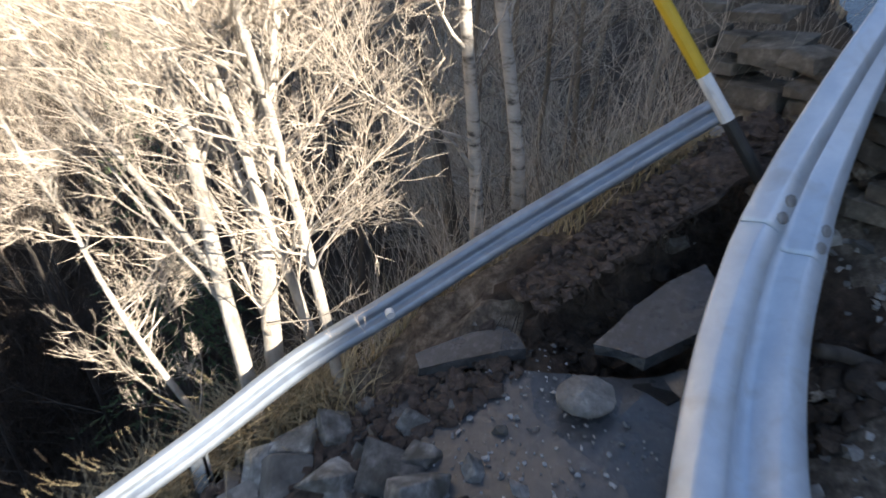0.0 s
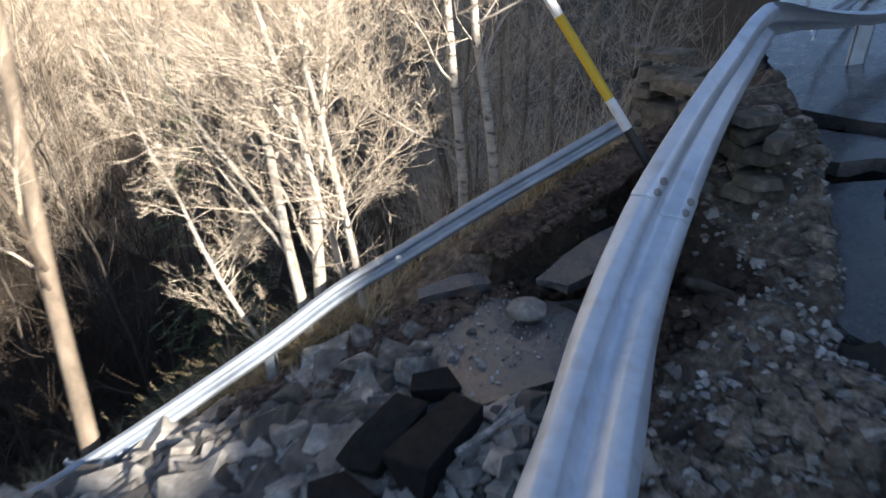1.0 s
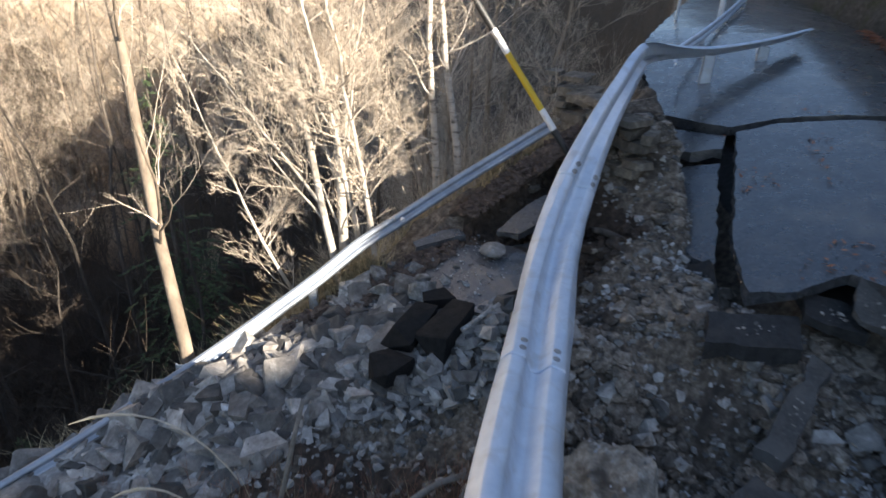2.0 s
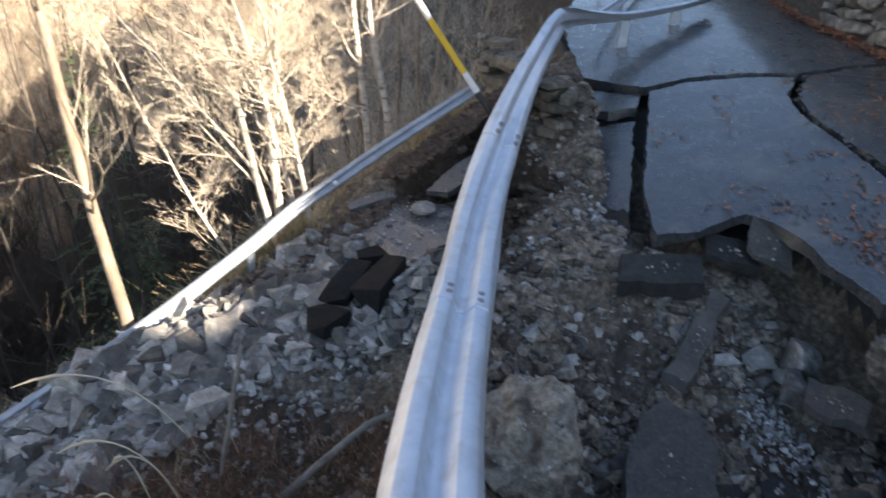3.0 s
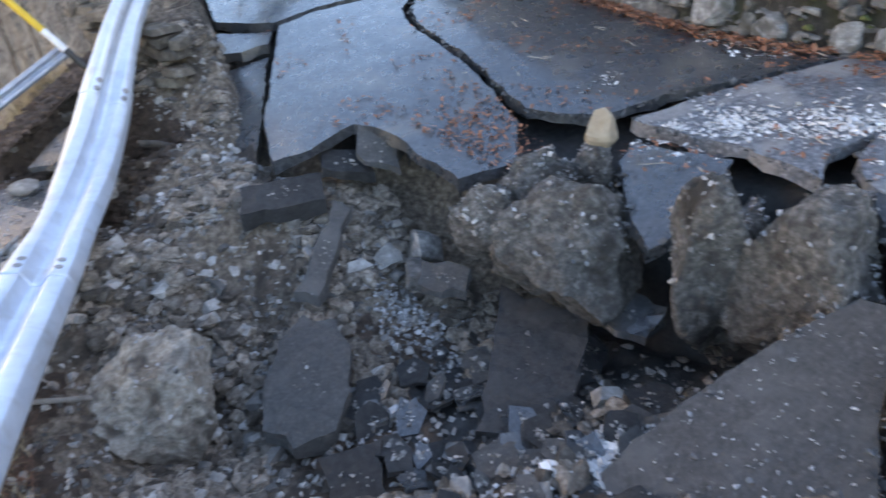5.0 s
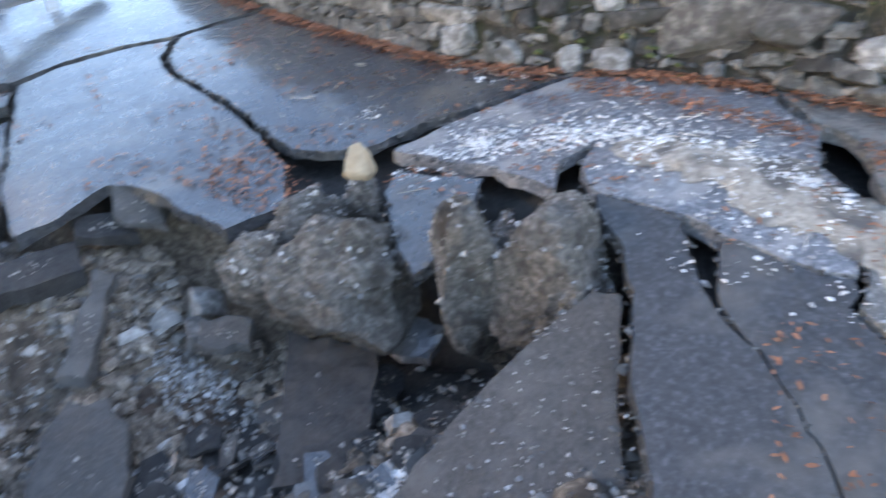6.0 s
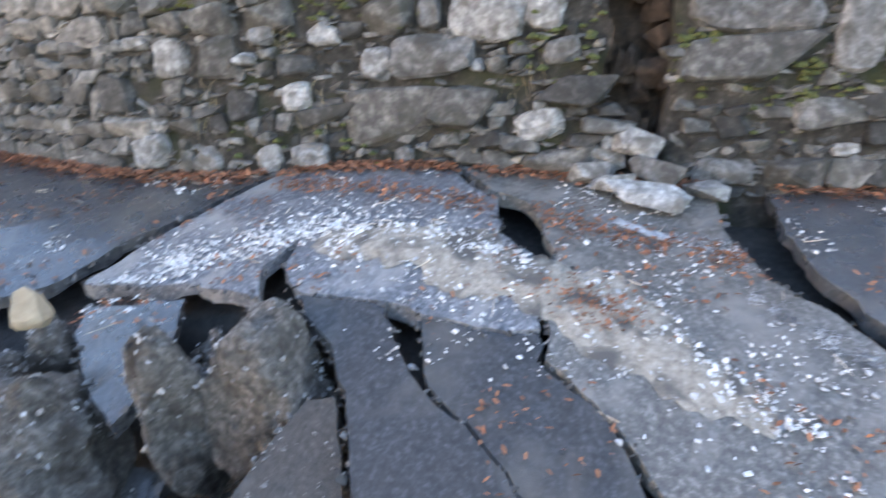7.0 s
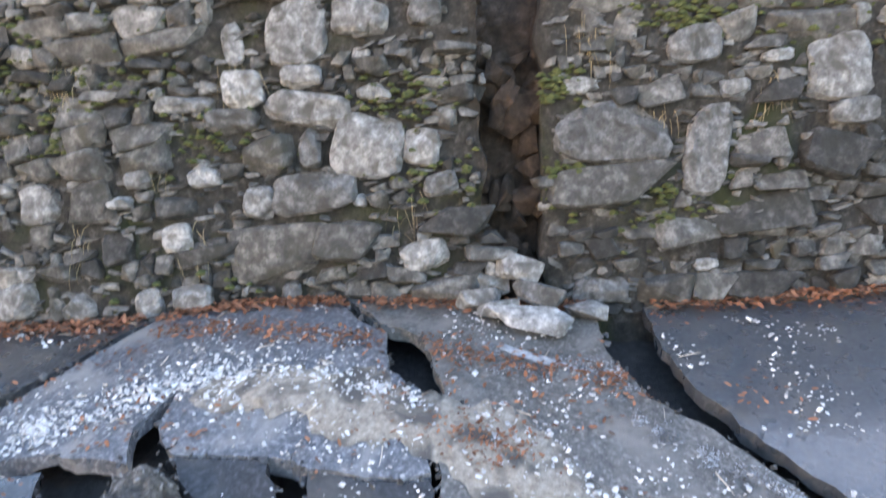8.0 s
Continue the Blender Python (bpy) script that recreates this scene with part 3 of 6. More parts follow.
road = empty("road", "cracked dark grey asphalt mountain road, heaved and broken off", "road", kind="structure")
SLABS = [
    ("plate", [(2.28, 3.37), (2.02, 2.62), (1.78, 1.92), (1.73, 1.5), (1.88, 1.43), (2.02, 1.44), (2.24, 1.49), (2.38, 1.29), (2.45, 0.89), (2.54, 0.62), (2.85, 0.55),
               (3.06, 0.9), (3.12, 1.35), (3.12, 1.96), (3.11, 2.55), (3.2, 2.9), (3.42, 3.2), (3.05, 3.33), (2.61, 3.42)], lifted(0.0), ASPHALT),
    ("plate", [(1.8, 3.24), (2.11, 3.12), (1.94, 2.6), (1.88, 2.4), (1.72, 1.95), (1.63, 2.11), (1.61, 2.48)], lifted(-0.13, 0.12, 0, (1.9, 2.5)), ASPHALT),
    ("plate", [(1.81, 3.85), (2.04, 3.61), (2.25, 3.44), (2.16, 3.22), (1.94, 3.27), (1.76, 3.4)], lifted(-0.05), ASPHALT),
    ("plate", [(1.85, 3.93), (2.06, 3.68), (2.28, 3.46), (2.62, 3.5), (3.05, 3.42), (3.5, 3.27), (4.38, 3.4), (4.4, 5.0), (5.3, 9), (8.9, 20), (7.0, 20), (3.7, 9), (2.05, 5.6), (1.9, 4.6)],
     lifted(0.0), ASPHALT),
    ("plate", [(3.17, 0.98), (3.36, 0.73), (3.47, 0.62), (3.84, 0.52), (4.18, 0.27), (4.66, 0.12), (4.66, 0.4), (4.52, 1.2), (4.4, 3.0), (4.38, 3.32), (3.5, 3.2), (3.24, 2.85),
               (3.16, 2.5), (3.17, 1.96), (3.17, 1.35)], lifted(0.0), ASPHALT),
    ("plate", [(3.52, 0.47), (3.86, 0.36), (4.2, 0.21), (4.68, 0.08), (4.95, -0.4), (5.1, -0.86), (4.81, -1.17), (4.74, -1.34), (4.42, -1.48), (4.34, -1.66), (4.2, -1.84), (4.0, -1.8),
               (3.91, -1.85), (3.82, -1.75), (3.79, -1.61), (3.78, -1.41), (3.77, -1.37), (3.78, -1.3), (3.77, -1.2), (3.72, -0.92), (3.69, -0.8), (3.74, -0.7), (3.82, -0.63), (4.02, -0.56), (3.8, -0.52), (3.62, -0.62), (3.62, -0.22)],
     lifted(0.0), ASPHALT_WORN),
    ("plate", [(5.14, -0.9), (5.2, -1.4), (5.45, -2.35), (5.34, -2.38), (4.92, -2.48), (4.6, -2.69), (4.45, -2.95), (4.26, -3.17), (4.0, -3.5), (3.6, -4.2), (2.8, -4.2), (3.05, -3.0), (3.38, -2.45),
               (3.58, -2.25), (3.70, -2.03), (3.75, -1.92), (3.85, -1.91), (4.01, -1.83), (4.19, -1.89), (4.33, -1.87), (4.27, -1.80), (4.38, -1.76), (4.48, -1.70), (4.76, -1.52), (4.82, -1.28)],
     lifted(0.0), ASPHALT_BROWN),
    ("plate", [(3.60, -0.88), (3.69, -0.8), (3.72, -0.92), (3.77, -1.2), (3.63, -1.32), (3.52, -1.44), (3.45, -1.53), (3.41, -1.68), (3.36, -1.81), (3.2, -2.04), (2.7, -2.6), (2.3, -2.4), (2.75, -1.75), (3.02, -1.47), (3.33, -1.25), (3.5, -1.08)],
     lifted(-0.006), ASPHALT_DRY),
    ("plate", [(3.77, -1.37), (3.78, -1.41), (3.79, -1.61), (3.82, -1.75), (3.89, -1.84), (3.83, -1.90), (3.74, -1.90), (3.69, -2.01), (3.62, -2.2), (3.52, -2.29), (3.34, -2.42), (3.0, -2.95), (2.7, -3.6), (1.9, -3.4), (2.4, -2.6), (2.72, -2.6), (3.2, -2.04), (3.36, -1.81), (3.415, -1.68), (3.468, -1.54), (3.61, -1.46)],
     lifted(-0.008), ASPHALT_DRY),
    ("plate", [(5.5, -2.64), (5.17, -2.71), (4.80, -2.84), (4.54, -3.06), (4.30, -3.3), (4.02, -3.62), (3.7, -4.3), (3.0, -6), (3.0, -9), (7.2, -9), (6.4, -6), (5.95, -4.2), (5.52, -2.6)],
     lifted(-0.02), ASPHALT_DAMP),
    ("plate", [(3.29, 0.26), (3.44, 0.34), (3.58, -0.2), (3.40, -0.31), (3.12, -0.39), (2.97, -0.37), (3.03, -0.15)], lifted(-0.06, 0.1, 0, (3.3, 0)), ASPHALT),
    ("plate", [(2.15, -0.96), (2.6, -0.95), (3.08, -1.02), (3.3, -1.1), (3.36, -1.19), (3.18, -1.33), (3.0, -1.45), (2.73, -1.71), (2.35, -1.95), (1.9, -1.6), (1.95, -1.15)], lifted(-0.10, 0.20, 0, (3.1, -1.2)), ASPHALT_DUSTY),
]
for nm, poly, hf, mt in SLABS:
    slab(nm, poly, hf, mt, parent=road)


def within(poly, x, y):
    """Whether a plan point lies inside an outline."""
    hit = False
    for (ax, ay), (bx, by) in zip(poly, poly[1:] + poly[:1]):
        if (ay > y) != (by > y) and x < ax + (bx - ax) * (y - ay) / (by - ay):
            hit = not hit
    return hit


def paved(x, y, m=0.014):
    """Whether a plan point lies on a plate, clear of the cracks."""
    return any(within(p[1], x + m, y) and within(p[1], x - m, y) and within(p[1], x, y + m) and within(p[1], x, y - m) for p in SLABS)


# lower strip of road that has slid down
def strip(*us):
    """Plan points from places along and across the lower guardrail."""
    return [(-0.24 + 0.83 * u - 0.56 * s, 2.29 + 0.56 * u + 0.83 * s) for u, s in us]


low_road = empty("sunken_road", "sunken strip of broken grey asphalt below the road", "road", kind="structure")
slab("plate", strip((-0.35, -0.16), (0.02, -0.12), (0.22, -0.20), (0.42, -0.35), (0.58, -0.46), (0.71, -0.55), (0.68, -0.68), (0.50, -0.80), (0.30, -0.88), (0.02, -0.80), (-0.28, -0.62), (-0.46, -0.36)), low_z, ASPHALT_DAMP, 0.07, parent=low_road)
slab("plate", strip((0.05, -0.02), (0.24, -0.06), (0.36, -0.13), (0.34, -0.24), (0.20, -0.17), (0.05, -0.10)), lambda x, y: low_z(x, y) + 0.045, ASPHALT, 0.05, parent=low_road)
slab("plate", [(0.38, 2.28), (0.49, 2.39), (0.60, 2.45), (0.72, 2.50), (0.76, 2.40), (0.72, 2.27), (0.63, 2.24), (0.53, 2.21)], lambda x, y: -0.80 + 0.35 * (x - 0.3) + 0.35 * (y - 2.2), ASPHALT, 0.05, parent=low_road)
slab("plate", [(0.50, 2.19), (0.60, 2.22), (0.66, 2.19), (0.58, 2.12)], lambda x, y: -0.80, ASPHALT_DARK, 0.06, parent=low_road)
slab("plate", strip((0.38, -0.03), (0.8, -0.03), (1.25, -0.03), (1.45, -0.06), (1.42, -0.34), (1.15, -0.27), (0.9, -0.24), (0.62, -0.18), (0.42, -0.16)),
     lambda x, y: rail_z(rail_line(x, y)[0]) - 0.19 + 0.05 * noise.noise(Vector((x * 6, y * 6, 0))), CRUST, 0.03, amp=0.05, parent=low_road)


# ---- guardrails ----
W = [(-0.5, 0.0), (-0.485, 0.03), (-0.40, 0.17), (-0.37, 0.19), (-0.20, 0.20), (-0.165, 0.18), (-0.06, 0.02), (0.0, 0.0), (0.06, 0.02), (0.165, 0.18), (0.20, 0.20), (0.37, 0.19),
     (0.40, 0.17), (0.485, 0.03), (0.5, 0.0)]


def width_at(width, t):
    return float(np.interp(t * (len(width) - 1), range(len(width)), width)) if isinstance(width, tuple) else width


def w_beam(name, points, downs, width, parent, n=80, thick=0.006, label="", dents=0.0, taken=None, material=None):
    """A corrugated steel beam bent along points; downs: directions from its upper to its lower edge, one a point; taken: a path made before."""
    path, ds = taken or spline(points, n, downs)
    n = len(path)
    v, fs = [], []
    m = len(W)
    for i, p in enumerate(path):
        t = (path[min(i + 1, n - 1)] - path[max(i - 1, 0)]).normalized()
        d = (ds[i] - t * ds[i].dot(t)).normalized()
        o = d.cross(t).normalized()
        if o.z < 0:
            o = -o
        k = 1 + dents * noise.noise(p * 2.3)
        for side in (0, 1):
            for a, h in W:
                v.append(p + d * a * width_at(width, i / (n - 1)) + o * (h * width_at(width, i / (n - 1)) * k - side * thick))
    for i in range(n - 1):
        a, b = i * 2 * m, (i + 1) * 2 * m
        for k in range(m - 1):
            fs.append((a + k, a + k + 1, b + k + 1, b + k))
            fs.append((a + m + k + 1, a + m + k, b + m + k, b + m + k + 1))
        fs.append((a, b, b + m, a + m))
        fs.append((a + m - 1, a + 2 * m - 1, b + 2 * m - 1, b + m - 1))
    for a in (0, (n - 1) * 2 * m):
        for k in range(m - 1):
            fs.append((a + k, a + m + k, a + m + k + 1, a + k + 1))
    ob = raw(name, v, fs, material or STEEL, parent, label, True)
    return ob, path, ds


def bolt(parent, at, normal, r=0.019):
    v, f = [], []
    nrm = Vector(normal).normalized()
    tube([Vector(at) - nrm * 0.004, Vector(at) + nrm * 0.006, Vector(at) + nrm * 0.009], [r, r, r * 0.6], 8, v, f)
    return raw("bolt", v, f, BOLT_M, parent)


near_rail = empty("guardrail", "galvanised steel guardrail hanging loose over the landslip", "guardrail", "road guardrails")
BEAM_W = 0.315
# the line of the bent beam, and the way from its upper to its lower edge at each place
BENT = [(0.125, -2.278, -0.425), (0.163, -1.485, -0.519), (0.222, -0.765, -0.595), (0.302, -0.118, -0.654), (0.404, 0.457, -0.699), (0.51, 0.964, -0.731), (0.602, 1.41, -0.743), (0.683, 1.799, -0.72),
        (0.774, 2.131, -0.646), (0.878, 2.413, -0.515), (0.995, 2.651, -0.328), (1.125, 2.846, -0.107), (1.265, 3.043, 0.07), (1.40, 3.304, 0.16), (1.56, 3.621, 0.17), (1.85, 3.99, 0.12),
        (2.333, 4.376, 0.068), (3.0, 4.80, 0.09), (3.6, 5.25, 0.13)]
DOWN = [(0.96, 0.27, -0.01), (0.91, 0.4, -0.07), (0.84, 0.53, -0.13), (0.74, 0.64, -0.22), (0.67, 0.71, -0.21), (0.65, 0.75, -0.14), (0.7, 0.71, 0.01), (0.77, 0.63, -0.05), (0.89, 0.44, -0.13), (0.92, 0.3, -0.26),
        (0.8, 0.3, -0.52), (0.62, 0.38, -0.7), (0.5, 0.5, -0.7), (0.4, 0.6, -0.65), (0.3, 0.7, -0.6), (0.2, 0.8, -0.5), (0.1, 0.86, -0.45), (0.1, 0.86, -0.45), (0.1, 0.86, -0.45)]
whole = spline(BENT, 420, DOWN)


def stretch(k0, k1, lift):
    """A piece of the bent line, its first tenth raised by a sheet's thickness to overlap the beam before."""
    p = [q.copy() for q in whole[0][k0:k1]]
    for i in range(len(p)):
        p[i].z += lift * (1.0 if i < 14 else max(0.0, 1 - (i - 14) / 12))
    return p, whole[1][k0:k1]


def at_y(y):
    return min(range(300), key=lambda i: abs(whole[0][i].y - y))


j1, j2 = at_y(0.98), at_y(2.60)
w_beam("beam", None, None, (0.42, BEAM_W * 1.04), near_rail, taken=stretch(0, j1, 0))
b2, p2, d2 = w_beam("beam", None, None, (BEAM_W * 1.055, BEAM_W), near_rail, taken=stretch(j1 - 9, j2, 0.006))
b3, p3, d3 = w_beam("beam", None, None, (BEAM_W * 1.012, 0.25, 0.20, 0.17, 0.15, 0.13), near_rail, taken=stretch(j2 - 8, 420, 0.006))
for beam, path, ds, idx in ((b2, p2, d2, (3, 6)), (b3, p3, d3, (2, 5))):
    for i in idx:
        t = (path[i + 1] - path[i - 1]).normalized()
        d = (ds[i] - t * ds[i].dot(t)).normalized()
        o = d.cross(t)
        o = o if o.z > 0 else -o
        for a in (-0.26, 0.26):
            bolt(beam, path[i] + d * a * BEAM_W + o * (0.198 * BEAM_W), o)

low_rail = empty("guardrail", "sunlit galvanised guardrail half buried along the lower road edge", "guardrail", "road guardrails")
w_beam("beam", [(-2.6, 0.35, -1.66), (-1.93, 0.87, -1.44), (-1.46, 1.37, -1.30), (-1.17, 1.61, -1.17), (-0.79, 1.93, -0.98), (-0.51, 2.15, -0.81), (-0.25, 2.30, -0.68), (0.09, 2.51, -0.51),
                (0.45, 2.74, -0.35), (0.76, 2.92, -0.205)], [(0.30, -0.3, -0.9)] * 10, 0.092, low_rail, 120, 0.004, material=SHADE_STEEL)
v, f = [], []
tube([(-0.245, 2.265, -0.665), (-0.235, 2.245, -0.668)], [0.014, 0.014], 12, v, f)
raw("reflector", v, f, WHITE, low_rail, "small white reflector")
far_rail = empty("guardrail", "far galvanised guardrail along the outer road edge", "guardrail", "road guardrails")
w_beam("beam", [(2.05, 4.45, -0.03), (2.21, 4.79, 0.0), (2.67, 5.5, 0.05), (3.31, 6.57, 0.12), (4.0, 7.8, 0.2)], [(0.3, -0.1, -1)] * 5, 0.1, far_rail, 40, 0.004)


def rail_post(parent, at, top, w=0.05):
    x, y = at
    z0 = land(x, y) - 0.15
    bm = bmesh.new()
    for a, b, c, e in ((-w, w, -0.004, 0.004), (-w, -w + 0.006, -0.004, w * 0.6), (w - 0.006, w, -0.004, w * 0.6)):
        r = bmesh.ops.create_cube(bm, size=1)
        for v in r["verts"]:
            v.co = Vector((x + (a + b) / 2 + v.co.x * (b - a), y + (c + e) / 2 + v.co.y * (e - c), (z0 + top) / 2 + v.co.z * (top - z0)))
    return part("post", bm, STEEL, parent)


rail_post(near_rail, (0.33, -2.4), 0.0)
for x, y, z in ((2.36, 4.42, 0.03), (3.02, 4.84, 0.05)):
    rail_post(near_rail, (x, y), z)
for x, y, z in ((-1.49, 1.43, -1.27), (-0.80, 1.96, -0.97)):
    rail_post(low_rail, (x, y), z, 0.03)
for x, y, z in ((2.67, 5.53, 0.04), (3.31, 6.60, 0.11), (3.97, 7.8, 0.18)):
    rail_post(far_rail, (x, y), z, 0.02)


# ---- leaning snow pole ----
snow_pole = empty("snow_pole", "leaning yellow, white and black striped snow marker pole", "pole")
pa, along = Vector((0.757, 2.743, -0.176)), Vector((-0.5766, 0.1779, 0.7974))
cuts = [(-0.30, 0.0, BLACK, "black_band"), (0.0, 0.163, WHITE, "white_band"), (0.163, 0.60, YELLOW, "yellow_band"), (0.60, 0.78, WHITE, "white_band"), (0.78, 1.45, BLACK, "black_band")]
for a, b, m, nm in cuts:
    v, f = [], []
    tube([pa + along * a, pa + along * b], [0.023, 0.023], 12, v, f)
    raw(nm, v, f, m, snow_pole, smooth_shade=False)


# ---- stone wall on the uphill side ----
def wall_point(y, h, out=0.0):
    """A place on the wall's face: y along it, h up from its foot, out towards the road."""
    x0 = float(wall_x(y))
    t = Vector((float(wall_x(y - 0.1)) - float(wall_x(y + 0.1)), -0.2, 0)).normalized()
    n = Vector((t.y, -t.x, 0))
    if n.x > 0:
        n = -n
    z0 = float(road_z(x0 - 0.1, y)) - 0.10
    return Vector((x0, y, z0)) + n * (out - 0.18 * h) + Vector((0, 0, h)), n


wall = empty("wall_uphill", "old rubble stone retaining wall with moss and a deep split", "wall", kind="structure")
WALL_H = 1.95
GAP = (-2.10, -1.76)                     # the split in the wall, along y


def backing(name, ya, yb, mat_, out, thick=0.3, lumpy=0.03):
    ys = np.linspace(ya, yb, max(2, int(abs(yb - ya) / 0.08)))
    hs = np.linspace(-0.2, WALL_H, 28)
    v, f = [], []
    for back in (0, 1):
        for y0 in ys:
            for h in hs:
                near_split = max(0.0, 1 - min(abs(y0 - GAP[0]), abs(y0 - GAP[1])) / 0.25)
                y = y0 + near_split * (0.07 * noise.noise(Vector((h * 4, ya, 1))) + 0.03 * noise.noise(Vector((h * 13, ya, 5))))
                p, n = wall_point(y, h, out - back * thick)
                if not back:
                    p += n * (lumpy * noise.noise(p * 9) + 0.02 * noise.noise(p * 24))
                v.append(p)
    a, b = len(hs), len(ys) * len(hs)
    for i in range(len(ys) - 1):
        for k in range(len(hs) - 1):
            q = i * a + k
            f.append((q, q + 1, q + a + 1, q + a))
            f.append((b + q, b + q + a, b + q + a + 1, b + q + 1))
        q = i * a
        f.append((q + a - 1, b + q + a - 1, b + q + 2 * a - 1, q + 2 * a - 1))
    for i in (0, len(ys) - 1):
        for k in range(len(hs) - 1):
            q = i * a + k
            f.append((q, b + q, b + q + 1, q + 1))
    return raw(name, v, f, mat_, wall, smooth_shade=True)


backing("mortar_bed", 12, GAP[1], MORTAR, 0.0)
backing("mortar_bed", GAP[0], -8, MORTAR, 0.02)
backing("earth_fill", GAP[1] + 0.12, GAP[0] - 0.12, EARTH, -0.34, 0.2, 0.14)

rng = random.Random(12)
FILL = [chunk_mesh("fill_stone", 140 + k, EARTH, 15, 1.0, 0.3, 0.05) for k in range(6)]
for k in range(46):                     # rough earth and stones inside the split
    p, n = wall_point(rng.uniform(GAP[0] - 0.05, GAP[1] + 0.05), rng.uniform(0.0, WALL_H), rng.uniform(-0.30, -0.16))
    ob = new("fill_stone", rng.choice(FILL))
    ob.matrix_world = Matrix.Translation(p) @ pose(0, 0, 0, rng.uniform(0, 90), rng.uniform(0, 90), rng.uniform(0, 90)) @ Matrix.Diagonal((rng.uniform(0.06, 0.16), rng.uniform(0.05, 0.14), rng.uniform(0.05, 0.2), 1))
    ob.parent = wall
rng = random.Random(11)
STONES = [chunk_mesh("stone", 100 + k, WALL_STONE, 26, 1.0, 0.32, 0.07) for k in range(14)]
PALES = [rock_mesh("stone", 130 + k, PALE_STONE, sharp=0.7, sub=3, block=True) for k in range(8)]
# the large stones that stand out: along y, height, length, rise
BIG = [(-0.80, 0.73, 0.45, 0.23, 1), (-1.12, 0.99, 0.38, 0.35, 1), (-1.43, 0.99, 0.21, 0.20, 1), (-0.74, 1.65, 0.35, 0.37, 1), (-0.78, 1.21, 0.49, 0.19, 1), (-0.54, 0.36, 0.47, 0.29, 0),
       (-2.49, 1.08, 0.62, 0.34, 1), (-3.01, 0.97, 0.25, 0.50, 1), (0.81, 0.82, 0.24, 0.23, 1), (-0.43, 1.34, 0.23, 0.22, 1), (-2.46, 0.75, 0.52, 0.2, 0), (-0.47, 0.69, 0.18, 0.18, 1),
       (-1.11, 1.72, 0.31, 0.2, 1)]
BIG2 = [(-1.42, 0.37, 0.26, 0.17, 1), (-0.97, 0.41, 0.30, 0.19, 0), (-0.55, 0.95, 0.32, 0.2, 0), (-0.19, 0.88, 0.19, 0.15, 1), (-0.36, 1.17, 0.30, 0.14, 1), (-0.76, 1.39, 0.23, 0.13, 1),
        (-0.79, 0.99, 0.12, 0.22, 1), (-1.17, 1.30, 0.19, 0.1, 1), (-1.47, 1.75, 0.19, 0.14, 1), (-1.52, 0.78, 0.2, 0.13, 1), (-0.03, 0.71, 0.2, 0.15, 0), (0.48, 0.81, 0.26, 0.25, 0),
        (0.18, 0.19, 0.15, 0.17, 1), (-3.73, 1.36, 0.34, 0.35, 1), (-0.39, 1.61, 0.12, 0.23, 1)]
BIG3 = [(0.34, 0.55, 0.17, 0.16, 0), (0.18, 0.91, 0.15, 0.1, 1), (-0.01, 0.54, 0.17, 0.16, 1), (-2.32, 1.34, 0.2, 0.1, 1), (1.25, 0.6, 0.22, 0.2, 0), (1.0, 0.25, 0.24, 0.2, 1), (0.6, 0.2, 0.2, 0.16, 1),
        (-3.3, 0.6, 0.4, 0.16, 0), (-3.7, 0.85, 0.3, 0.22, 0), (-2.9, 0.5, 0.34, 0.14, 0), (-2.95, 1.55, 0.3, 0.2, 1)]
BIG = BIG + BIG2 + BIG3
placed = []


def lay(y, h, w, r, pale, depth=None, tilt=None):
    src = rng.choice(PALES if pale else STONES)
    ob = new("stone", src)
    p, n = wall_point(y, h, 0.0)
    yaw = math.atan2(n.y, n.x)
    ob.matrix_world = (Matrix.Translation(p + n * rng.uniform(-0.02, 0.01)) @ Matrix.Rotation(yaw, 4, "Z") @ Matrix.Rotation(radians(-10), 4, "Y")
                       @ Matrix.Rotation(radians(rng.gauss(0, 6) if tilt is None else tilt), 4, "X")
                       @ Matrix.Diagonal((depth or min(0.16, 0.5 * w + 0.05), w * 1.04, r * 1.04, 1)))
    ob.parent = wall
    placed.append((y, h, w, r))


